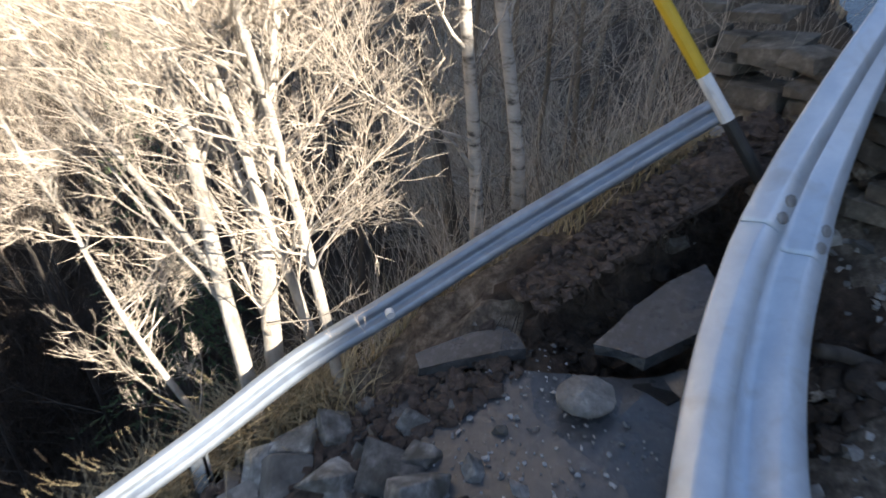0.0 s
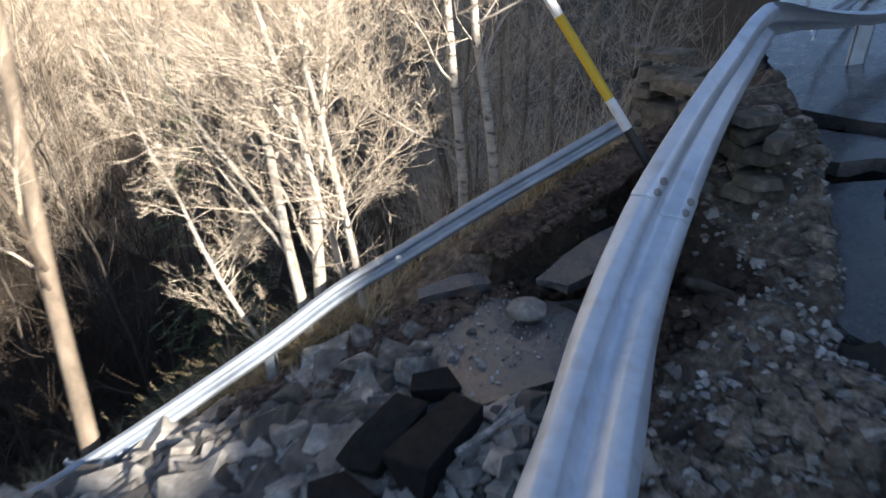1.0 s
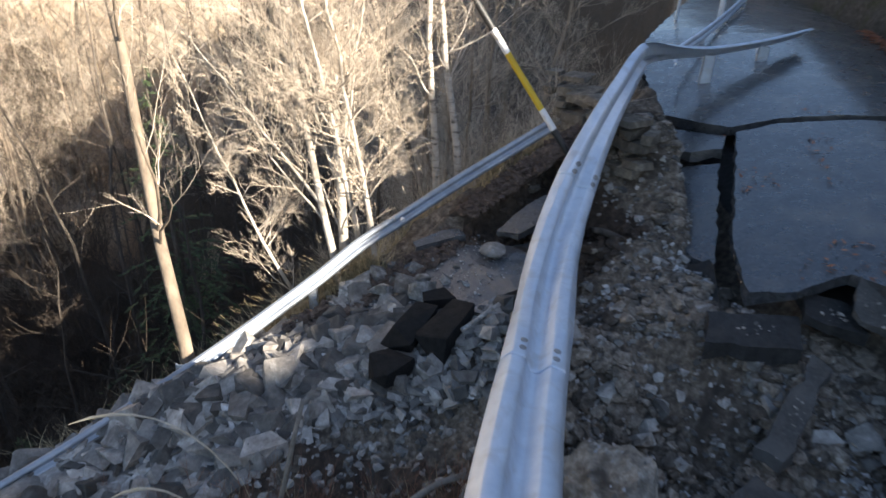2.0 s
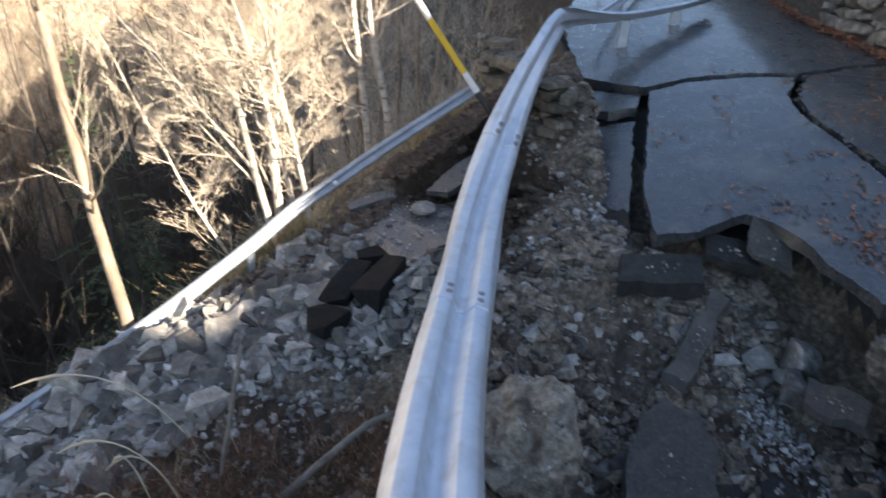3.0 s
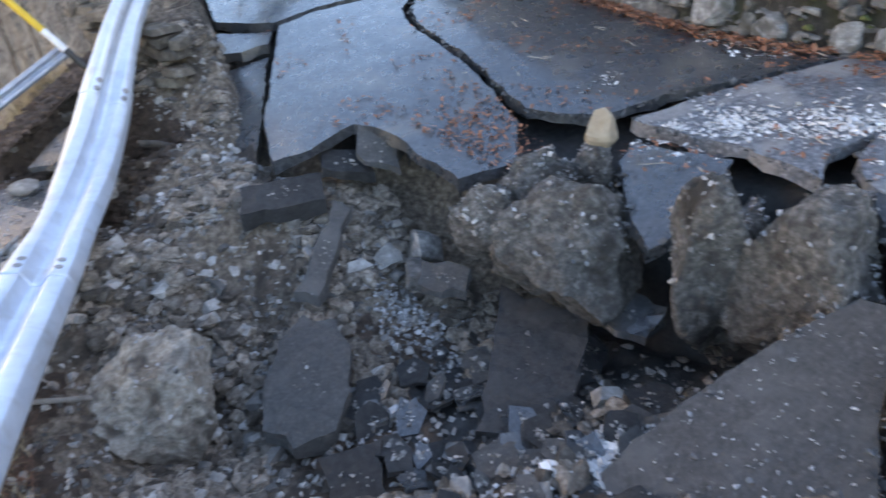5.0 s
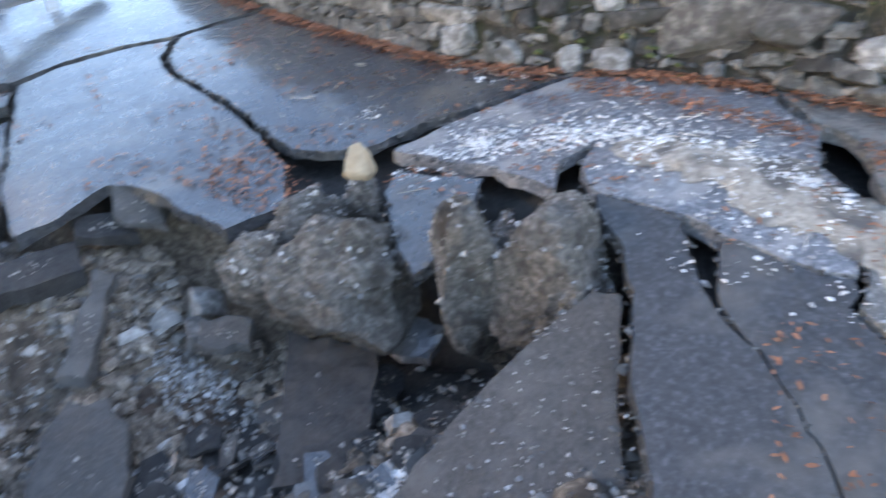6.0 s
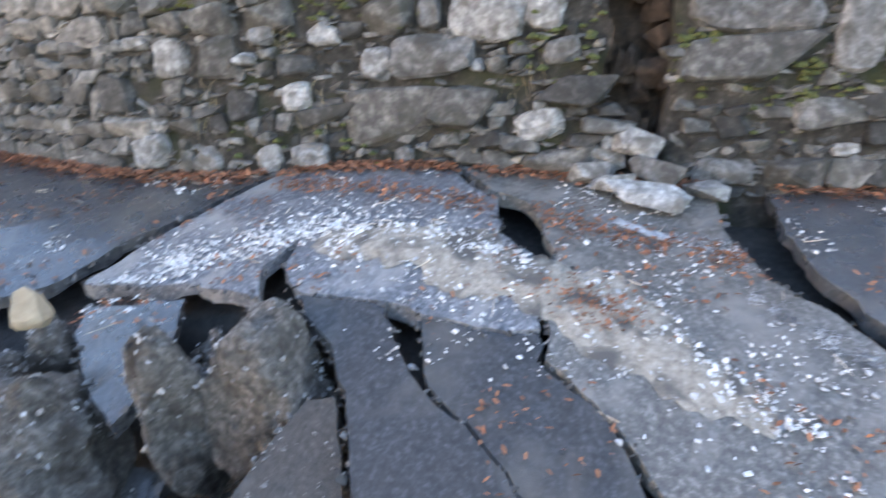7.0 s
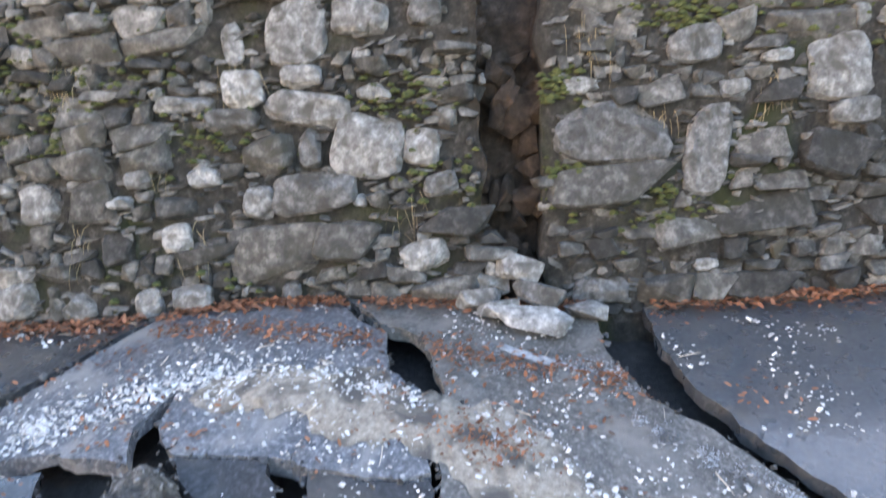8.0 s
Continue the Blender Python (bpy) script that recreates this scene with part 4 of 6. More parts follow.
for b in BIG:
    lay(*b)
count = 0
loose_v, loose_f = [], []
h = 0.02
while h < WALL_H:
    rise = rng.choice((0.06, 0.075, 0.09, 0.11, 0.14))
    y = 4.6 + rng.uniform(0, 0.1)
    while y > -4.6:
        w = rise * rng.choice((0.8, 1.2, 1.6, 2.2, 3.0)) * rng.uniform(0.85, 1.15)
        yc, hc = y - w / 2, h + rise / 2 + rng.uniform(-0.02, 0.02) + 0.03 * math.sin(y * 2.1)
        clear = all(abs(yc - a) > (w + c) * 0.47 or abs(hc - b) > (rise + d) * 0.47 for a, b, c, d in placed[:len(BIG)])
        if clear and not (GAP[0] - 0.02 < yc + 0.1 * math.sin(hc * 5) < GAP[1] + 0.02):
            pale = rng.random() < 0.10
            sz = w * rng.uniform(0.88, 1.0), rise * rng.uniform(0.86, 1.05)
            if count < 255 and yc < 1.2 and hc < 1.8 and rise > 0.07:
                lay(yc, hc, *sz, pale)
                count += 1
            else:
                p, n = wall_point(yc, hc, 0.0)
                M = (Matrix.Translation(p - n * 0.01) @ Matrix.Rotation(math.atan2(n.y, n.x), 4, "Z") @ Matrix.Rotation(radians(rng.gauss(0, 5)), 4, "X")
                     @ Matrix.Diagonal((0.11, sz[0] * 1.1, sz[1] * 1.1, 1)))
                src = rng.choice(STONES)
                k0 = len(loose_v)
                loose_v += [M @ q.co for q in src.vertices]
                loose_f += [tuple(k0 + i for i in q.vertices) for q in src.polygons]
        y -= w + rng.uniform(0.004, 0.02)
    h += rise + 0.008
for _ in range(2000):                   # thin slate slivers packed between the larger stones
    y, hh = rng.uniform(-4.4, 3.4), rng.uniform(0.0, WALL_H)
    if GAP[0] - 0.02 < y < GAP[1] + 0.02:
        continue
    p, n = wall_point(y, hh, rng.uniform(-0.005, 0.015))
    M = (Matrix.Translation(p) @ Matrix.Rotation(math.atan2(n.y, n.x), 4, "Z") @ Matrix.Rotation(radians(rng.gauss(0, 12)), 4, "X")
         @ Matrix.Diagonal((0.06, rng.uniform(0.03, 0.11), rng.uniform(0.012, 0.04), 1)))
    src = rng.choice(STONES)
    k0 = len(loose_v)
    loose_v += [M @ q.co for q in src.vertices]
    loose_f += [tuple(k0 + i for i in q.vertices) for q in src.polygons]
small = mat("small_wall_stone", [(0.3, (0.04, 0.037, 0.032)), (0.5, (0.115, 0.108, 0.097)), (0.72, (0.29, 0.275, 0.25))], 12, (0.65, 0.95), 0.8, 34, vary=0.6, island=True, relief=0.02)
tagged(raw("small_stones", loose_v, loose_f, small, wall, "small grey rubble stones of the wall"), kind="stuff")


# ---- trees ----
def grow(seed, height, r0, lean=(0, 0), limbs=9, twigs=7, up=0.75, spread=1.0, dense=1.0, bow=0.035, stems=()):
    """Trunk, limbs and twigs of a bare tree standing at the origin: two mesh lists. stems: further trunks forking off, each its start along the trunk, lean, length and radius."""
    rg = random.Random(seed)
    tv, tf, cv, cf = [], [], [], []
    n = 11
    bend = Vector((rg.uniform(-1, 1), rg.uniform(-1, 1), 0)) * bow * height
    trunk = []
    for i in range(n):
        t = i / (n - 1)
        trunk.append(Vector((lean[0] * t * height, lean[1] * t * height, t * height - 0.25 * (i == 0))) + bend * math.sin(t * 3.1) + Vector((rg.gauss(0, 1), rg.gauss(0, 1), 0)) * 0.008 * height * t)
    tube(trunk, [r0 * (1.25 if i == 0 else 1) * (1 - 0.82 * (i / (n - 1))) for i in range(n)], 8, tv, tf)

    def branch(p, d, length, r, level):
        pts, q, dd = [p], p, d
        k = 5 if level < 2 else 3
        for i in range(k):
            dd = (dd + Vector((rg.gauss(0, 0.16), rg.gauss(0, 0.16), rg.gauss(0.05, 0.10) * up))).normalized()
            q = q + dd * length / k
            pts.append(q)
        rs = [r * (1 - 0.8 * i / k) for i in range(k + 1)]
        if level == 0:
            tube(pts, rs, 5, tv, tf, False)
        else:
            tube(pts, rs, 3, cv, cf, False)
        if level < 3:
            m = int((twigs if level < 2 else 4) * dense * rg.uniform(0.7, 1.2))
            for j in range(m):
                t = rg.uniform(0.2, 1.0)
                i = min(int(t * k), k - 1)
                b = pts[i].lerp(pts[i + 1], t * k - i)
                side = Vector((rg.gauss(0, 1), rg.gauss(0, 1), rg.gauss(0.2, 0.6))).normalized()
                branch(b, (dd * 0.85 + side * 0.7 * spread).normalized(), length * rg.uniform(0.35, 0.62), max(rs[i] * 0.45, 0.0009), level + 1)

    bodies = [(trunk, r0)]
    for start, side_lean, length, r1 in stems:
        i = min(int(start * (n - 1)), n - 2)
        b = trunk[i].lerp(trunk[i + 1], start * (n - 1) - i)
        line = [b + Vector((side_lean[0], side_lean[1], 1)) * length * k / (n - 1) + Vector((rg.gauss(0, 1), rg.gauss(0, 1), 0)) * 0.006 * length * min(k, 3) / 3 for k in range(n)]
        tube(line, [r1 * (1 - 0.8 * k / (n - 1)) for k in range(n)], 8, tv, tf)
        bodies.append((line, r1))
    for j in range(limbs):
        body, thick = bodies[j % len(bodies)]
        t = rg.uniform(0.12, 0.98)
        i = min(int(t * (n - 1)), n - 2)
        b = body[i].lerp(body[i + 1], t * (n - 1) - i)
        az = rg.uniform(0, 6.283)
        d = Vector((math.cos(az) * spread, math.sin(az) * spread, rg.uniform(0.5, 1.6) * up)).normalized()
        branch(b, d, height * rg.uniform(0.10, 0.24) * (1.15 - 0.55 * t), thick * (1 - 0.8 * t) * rg.uniform(0.25, 0.45), 0)
    return tv, tf, cv, cf


def bare_tree(name, label, at, seed, height, r0, bark, twig=None, group="", **kw):
    ob = empty(name, label, "tree", group, at=at)
    tv, tf, cv, cf = grow(seed, height, r0, **kw)
    raw("trunk", tv, tf, bark, ob, smooth_shade=True)
    raw("crown", cv, cf, twig or TWIG, ob)
    return ob


def stand(x, y, dz=0.0):
    return (x, y, land(x, y) - 0.05 + dz)


cluster = "trees behind the lower guardrail"
bare_tree("bare_tree", "pale sunlit bare tree with two stems leaning over the slope", (-0.61, 2.06, -1.24), 1, 3.3, 0.029, BARK, group=cluster, lean=(-0.22, 0.29), limbs=44, twigs=8, bow=0.006,
          stems=((0.33, (-0.17, 0.30), 1.9, 0.019), (0.2, (-0.80, 0.22), 1.1, 0.013)))
bare_tree("bare_tree", "pale bare tree with forked trunk and many fine twigs", (-0.62, 2.15, -1.27), 2, 3.5, 0.036, BARK, group=cluster, lean=(-0.06, 0.26), limbs=48, twigs=8, bow=0.006,
          stems=((0.25, (0.13, 0.25), 2.4, 0.023), (0.2, (-0.30, 0.34), 1.8, 0.014)))
bare_tree("bare_tree", "slim pale bare tree leaning towards two others", (-0.51, 2.42, -1.2), 3, 2.6, 0.022, BARK, group=cluster, lean=(-0.14, -0.1), limbs=28, twigs=8, bow=0.01, stems=((0.3, (0.12, 0.2), 1.5, 0.013),))
bare_tree("bare_tree", "slim bare tree leaning at the guardrail", (-0.41, 2.27, -1.0), 7, 2.3, 0.021, BARK, group=cluster, lean=(-0.15, 0.05), limbs=22, twigs=7, bow=0.01)
bare_tree("bare_tree", "bare tree with limbs low over the slope", stand(-0.86, 2.36), 4, 2.0, 0.016, BARK, group=cluster, lean=(-0.42, 0.10), limbs=26, twigs=8, up=0.9)
bare_tree("bare_tree", "thin dark bare sapling beside pale trunks", stand(-0.52, 2.66), 5, 2.4, 0.018, BARK_DARK, group=cluster, lean=(0.06, 0.1), limbs=10, twigs=6, bow=0.01)
side = "pale trunks beside the guardrail"
bare_tree("bare_tree", "bare tree with a pale sunlit trunk", (-0.03, 3.04, -0.95), 8, 3.2, 0.029, BIRCH, group=side, lean=(-0.05, -0.06), limbs=14, twigs=6, bow=0.008)
bare_tree("bare_tree", "bare tree with a pale sunlit trunk", (0.15, 3.10, -0.8), 9, 3.2, 0.030, BIRCH, group=side, lean=(-0.15, 0.12), limbs=14, twigs=6, bow=0.008)
bare_tree("bare_tree", "dark leaning bare tree behind pale ones", (-0.20, 3.83, -1.2), 10, 3.4, 0.027, BARK_DARK, group=side, lean=(-0.28, 0.25), limbs=12, twigs=6, bow=0.01)
# brown bark dims this trunk, in place of shade on its foot
bare_tree("birch_tree", "tall trunk with peeling bark below the road, browned for shade", (-1.42, 1.40, -1.75), 6, 5.4, 0.044, BARK_FAR, lean=(-0.2, 0.34), limbs=10, twigs=5, bow=0.006)

row = "trees along the wooded slope"
pale_row = [bare_tree("bare_tree", "bare winter tree with pale sunlit bark", (0, 0, -60), 20 + k, 5.2 + 0.5 * k, 0.032 + 0.006 * k, BARK_FAR, group=row,
                      lean=(random.Random(k).uniform(-0.06, 0.05), 0.02), limbs=26 + k, twigs=7) for k in range(4)]
# darker copies of the row: valley shade put into bark and twigs
shade_row = [bare_tree("bare_tree", "bare winter tree darkened for the shaded valley", (0, 0, -60), 26 + k, 5.0 + 0.5 * k, 0.03 + 0.006 * k, BARK_DARK, DARKENED_BRUSH, group=row,
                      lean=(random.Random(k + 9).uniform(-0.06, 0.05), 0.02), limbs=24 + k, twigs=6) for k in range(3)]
spots = [(-0.10, 4.25, 0.75, 0), (0.05, 4.5, 0.75, 0), (0.33, 4.4, 0.55, 0), (0.5, 4.8, 0.6, 0), (0.22, 5.3, 0.7, 0), (0.9, 5.3, 0.6, 0), (-0.5, 5.6, 0.6, 0), (1.1, 6.6, 0.8, 0), (-3.3, 5.2, 0.8, 1), (-4.6, 6.0, 0.8, 1),
         (-1.7, 6.4, 0.7, 1)]
rg = random.Random(5)
for k in range(300):
    x, y = (rg.uniform(-26, 5.0), rg.uniform(7, 34)) if k % 2 else (rg.uniform(-13, 2.5), rg.uniform(4, 16))
    u_, s_ = rail_line(x, y)
    if s_ > 3.8 and u_ < 5 and x < float(edge_x(y)) - 1.0:
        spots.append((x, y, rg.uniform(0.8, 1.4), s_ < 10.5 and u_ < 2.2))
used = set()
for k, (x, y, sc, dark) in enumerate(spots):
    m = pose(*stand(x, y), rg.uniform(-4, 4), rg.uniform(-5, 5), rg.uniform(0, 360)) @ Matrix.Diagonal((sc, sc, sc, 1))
    src = shade_row[k % 3] if dark else pale_row[k % 4]
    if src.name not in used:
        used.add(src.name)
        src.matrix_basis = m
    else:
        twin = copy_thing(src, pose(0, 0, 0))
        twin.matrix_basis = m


def fir(at, height, seed):
    """A young fir: trunk and whorls of drooping boughs of needles."""
    ob = empty("fir_tree", "dark green young fir among bare trees", "tree", at=at)
    rg = random.Random(seed)
    v, f = [], []
    tube([(0, 0, -0.2), (0, 0, height * 0.5), (0, 0, height)], [0.05, 0.035, 0.006], 7, v, f)
    raw("trunk", v, f, BARK_DARK, ob)
    v, f = [], []
    for k in range(150):
        t = rg.random() ** 0.8
        z = height * (0.12 + 0.86 * t)
        L = (1 - t) * height * 0.24 * rg.uniform(0.6, 1.2) + 0.06
        az = rg.uniform(0, 6.283)
        o = Vector((math.cos(az), math.sin(az), 0))
        for i in range(int(16 * L / 0.4) + 5):
            q = rg.uniform(0.1, 1)
            p = Vector((0, 0, z)) + o * L * q + Vector((0, 0, -0.25 * L * q * q))
            d = (o + Vector((rg.gauss(0, 0.7), rg.gauss(0, 0.7), rg.gauss(-0.1, 0.3)))).normalized() * rg.uniform(0.05, 0.11)
            w = d.cross(Vector((0, 0, 1))).normalized() * 0.012
            k0 = len(v)
            v += [p - w, p + w, p + d]
            f.append((k0, k0 + 1, k0 + 2))
    raw("crown", v, f, NEEDLE, ob)


fir(stand(-3.61, 6.07), -0.40 - land(-3.61, 6.07), 3)
fir(stand(-5.2, 4.3), 1.6, 4)


# undergrowth and saplings; those in the valley take a darkened material for shade
def thicket(name, label, n, place, height, material, seed, r=0.004, lean=0.35, seg=4, kids=3):
    rg = random.Random(seed)
    v, f = [], []
    for _ in range(n):
        x, y = place(rg)
        z = land(x, y)
        hgt = height * rg.uniform(0.4, 1.2)
        d = Vector((rg.gauss(0, lean), rg.gauss(0, lean), 1)).normalized()
        p = Vector((x, y, z - 0.03))
        pts = [p]
        for i in range(seg):
            d = (d + Vector((rg.gauss(0, 0.14), rg.gauss(0, 0.14), -0.02))).normalized()
            pts.append(pts[-1] + d * hgt / seg)
        tube(pts, [r * (1 - 0.8 * i / seg) for i in range(seg + 1)], 3, v, f, False)
        for _k in range(kids):
            i = rg.randint(1, seg - 1)
            e = (d + Vector((rg.gauss(0, 0.7), rg.gauss(0, 0.7), rg.gauss(0.1, 0.4)))).normalized()
            a = pts[i]
            tube([a, a + e * hgt * 0.2, a + (e + Vector((0, 0, 0.15))) * hgt * 0.36], [r * 0.5, r * 0.35, r * 0.12], 3, v, f, False)
    return tagged(raw(name, v, f, material), label, "undergrowth", kind="stuff")


def on_slope(s0, s1, u0, u1):
    def place(rg):
        while True:
            s, u = s0 + (s1 - s0) * rg.random() ** 1.3, rg.uniform(u0, u1)
            x, y = -0.24 + 0.83 * u - 0.56 * s, 2.29 + 0.56 * u + 0.83 * s
            if x < float(edge_x(y)) - 0.4:
                return x, y
    return place


thicket("brushwood", "tangled bare brown brushwood, darkened for the shaded slope", 3400, on_slope(0.6, 8, -6, 3.0), 0.9, DARKENED_BRUSH, 31, 0.003)
thicket("valley_wood", "brown leafless undergrowth darkened for the shade deep in the valley", 3000, on_slope(3, 11.5, -11, 2.0), 1.3, DARKENED_BRUSH, 35, 0.007, 0.2, 4, 8)
thicket("valley_wood", "brown leafless thicket darkened for shade, climbing out of the valley", 5000, on_slope(7, 17, -16, -1.0), 2.4, DARKENED_BRUSH, 36, 0.010, 0.2, 4, 8)
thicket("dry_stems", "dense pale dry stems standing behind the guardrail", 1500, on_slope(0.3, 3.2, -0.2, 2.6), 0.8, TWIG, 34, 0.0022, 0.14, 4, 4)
thicket("saplings", "thin bare saplings on the slope, darkened for its shade", 420, on_slope(1.2, 9, -6, 3.2), 1.7, DARKENED_BRUSH, 32, 0.0045, 0.16, 5, 10)
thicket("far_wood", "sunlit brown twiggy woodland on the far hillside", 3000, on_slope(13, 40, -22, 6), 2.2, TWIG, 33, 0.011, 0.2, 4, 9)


def grass(name, label, n, place, length, seed, droop=0.5, w=0.003):
    rg = random.Random(seed)
    v, f = [], []
    for _ in range(n):
        x, y = place(rg)
        p = Vector((x, y, land(x, y) - 0.01))
        L = length * rg.uniform(0.5, 1.2)
        az = rg.uniform(0, 6.283)
        out = Vector((math.cos(az), math.sin(az), 0))
        side = Vector((-out.y, out.x, 0)) * w * rg.uniform(0.6, 1.4)
        k0 = len(v)
        for i in range(4):
            t = i / 3
            q = p + Vector((0, 0, L * (t - 0.35 * droop * t * t))) + out * L * droop * t * t * rg.uniform(0.8, 1.1)
            v += [q - side * (1 - 0.85 * t), q + side * (1 - 0.85 * t)]
        f += [(k0 + 2 * i, k0 + 2 * i + 1, k0 + 2 * i + 3, k0 + 2 * i + 2) for i in range(3)]
    return tagged(raw(name, v, f, STRAW), label, "grass", kind="stuff")


grass("dry_grass", "pale dry reeds leaning over the lower guardrail", 1700, on_slope(0.07, 0.34, -1.15, -0.2), 0.24, 44, 0.9, 0.003)
grass("dry_grass", "tuft of dry grass beside the snow pole", 700, on_slope(0.05, 0.3, 0.7, 1.5), 0.2, 45, 0.9, 0.0028)


def at_trees(rg):
    return rg.gauss(-0.68, 0.16), rg.gauss(2.20, 0.07)


grass("dry_grass", "sunlit yellow grass round the tree trunks", 1100, at_trees, 0.22, 43, 0.6, 0.003)
grass("dry_grass", "tufts of dry straw-coloured grass behind the lower guardrail", 5200, on_slope(0.18, 0.55, -2.4, 1.6), 0.20, 41, 0.7, 0.0025)


# ---- ruined stone wall under the road edge ----
ruin = empty("ruined_wall", "collapsed dry stone wall of flat grey slabs", "wall")
FLAT = [chunk_mesh("stone", 160 + k, RUIN, 14, 1.0, 0.85, 0.04) for k in range(9)]
rg = random.Random(8)
RA, RB = Vector((0.86, 3.46, 0)), Vector((1.46, 2.80, 0))
h = -0.85
while h < 0.06:
    rise = rg.uniform(0.035, 0.085)
    t = rg.uniform(-0.1, 0.05)
    while t < 0.95:
        w = rg.uniform(0.08, 0.22)
        top = 0.06 - 0.30 * max(t, 0) + 0.05 * noise.noise(Vector((t * 4, 0, 3)))
        base = -0.45 - 0.12 * t
        if base < h < top and rg.random() < 0.93:
            p = RA.lerp(RB, t + w * 0.5)
            ob = new("stone", rg.choice(FLAT))
            ob.matrix_world = (pose(p.x + rg.uniform(-0.03, 0.03) + 0.12 * (h + 0.5), p.y + rg.uniform(-0.03, 0.03) + 0.12 * (h + 0.5), h, rg.gauss(0, 4), rg.gauss(0, 4), -47 + rg.gauss(0, 9))
                               @ Matrix.Diagonal((w * 1.05, rg.uniform(0.14, 0.26), rise * 1.05, 1)))
            ob.parent = ruin
        t += w / 0.9 + 0.004
    h += rise


# ---- rubble ----
RUB = [chunk_mesh("rock", 200 + k, ROCK, 19, 0.85, 0.5, 0.045) for k in range(14)]
rg = random.Random(9)


def rock(at, size, meshes=RUB, name="rock", label="angular grey-brown rock in the rubble", group="rubble rocks", sink=0.25, flat=(0.55, 0.95)):
    ob = new(name, rg.choice(meshes))
    x, y = at[:2]
    z = at[2] if len(at) > 2 else land(x, y)
    ob.matrix_world = pose(x, y, z + size * (0.3 - sink), rg.uniform(-35, 35), rg.uniform(-35, 35), rg.uniform(0, 360)) @ Matrix.Diagonal((size * rg.uniform(0.8, 1.35), size * rg.uniform(0.7, 1.1), size * rg.uniform(*flat), 1))
    return tagged(ob, label, "rock", group)


def in_rubble(rg):
    u = rg.uniform(-2.4, -0.3)
    s = -min(abs(rg.gauss(0.0, 0.55)), rg.uniform(0.6, 0.85)) - 0.08 - 0.5 * max(u + 0.6, 0)
    return -0.24 + 0.83 * u - 0.56 * s, 2.29 + 0.56 * u + 0.83 * s


def heap(x, y):
    """The rubble heap: land plus a bank of stones against the lower guardrail."""
    u, s = rail_line(x, y)
    return land(x, y) + float(0.18 * smooth(-0.45, -1.2, u) * np.exp(-(s + 0.32) ** 2 / 0.10))


for _ in range(285):
    x, y = in_rubble(rg)
    rock((x, y, heap(x, y)), rg.choice((0.07, 0.09, 0.10, 0.12, 0.14, 0.17, 0.21)))


def scatter(name, label, n, place, sizes, material, seed, height, flat=0.7, category="gravel", sub=1):
    """Many small loose pieces in one mesh."""
    rg = random.Random(seed)
    src = [chunk_mesh("piece", 300 + k, material, (9, 13, 18)[sub - 1], flat, (0.3, 0.3, 0.0)[sub - 1]) for k in range(5)]
    V = [[q.co.copy() for q in s.vertices] for s in src]
    F = [[tuple(q.vertices) for q in s.polygons] for s in src]
    v, f = [], []
    for _ in range(n):
        x, y = place(rg)
        sz = rg.uniform(*sizes) * rg.choice((0.6, 1, 1, 1.5))
        M = pose(x, y, height(x, y) + sz * 0.15, rg.uniform(-30, 30), rg.uniform(-30, 30), rg.uniform(0, 360)) @ Matrix.Diagonal((sz, sz * rg.uniform(0.6, 1), sz * rg.uniform(0.6, 1), 1))
        k = rg.randrange(5)
        k0 = len(v)
        v += [M @ q for q in V[k]]
        f += [tuple(k0 + i for i in q) for q in F[k]]
    for s in src:
        bpy.data.meshes.remove(s)
    return tagged(raw(name, v, f, material), label, category, kind="stuff")


def in_hollow(x, y):
    u, s = rail_line(x, y)
    return 0.3 < u < 1.45 and -0.8 < s < 0.0


def in_slide(rg):
    while True:
        x, y = rg.uniform(-1.8, 3.5), rg.uniform(-1.8, 3.3)
        if x < float(edge_x(y)) - 0.02 and rail_line(x, y)[1] < -0.05 and not (in_hollow(x, y) and rg.random() < 0.9) and not (x > 1.9 and -1.1 < y < 0.2 and rg.random() < 0.6):
            return x, y


def in_scarp(rg):
    while True:
        x, y = rg.uniform(0.6, 3.5), rg.uniform(-1.2, 3.3)
        if x < float(edge_x(y)) + 0.35 * (y < 1.4) and not paved(x, y, 0.0) and noise.noise(Vector((x * 1.7, y * 1.7, 4))) > -0.05 - 0.5 * (x > float(edge_x(y))) and not (in_hollow(x, y) and rg.random() < 0.7) and not (x > 1.9 and -1.1 < y < 0.2 and rg.random() < 0.75):
            return x, y


scatter("rubble", "loose angular grey-brown stones heaped below the road", 1500, in_rubble, (0.04, 0.12), ROCK_ISLAND, 50, heap, category="rubble", sub=2)
def on_low(u0, u1, s0, s1):
    def place(rg):
        u, s = rg.uniform(u0, u1), rg.uniform(s0, s1)
        return -0.24 + 0.83 * u - 0.56 * s, 2.29 + 0.56 * u + 0.83 * s
    return place


def low_top(x, y):
    return float(low_z(x, y)) + 0.004


scatter("gravel", "fine pale gravel strewn on the sunken road", 420, on_low(-0.4, 0.45, -0.75, -0.2), (0.004, 0.012), ROCK_PALE, 57, low_top, 0.5)
scatter("soil_lumps", "crumbs of red-brown soil along the lower guardrail", 1100, on_low(-0.9, 0.3, -0.30, -0.08), (0.008, 0.03), CRUST, 58, lambda x, y: max(low_top(x, y), land(x, y)), category="soil", sub=2)


def on_crust(x, y):
    return float(rail_z(rail_line(x, y)[0])) - 0.185


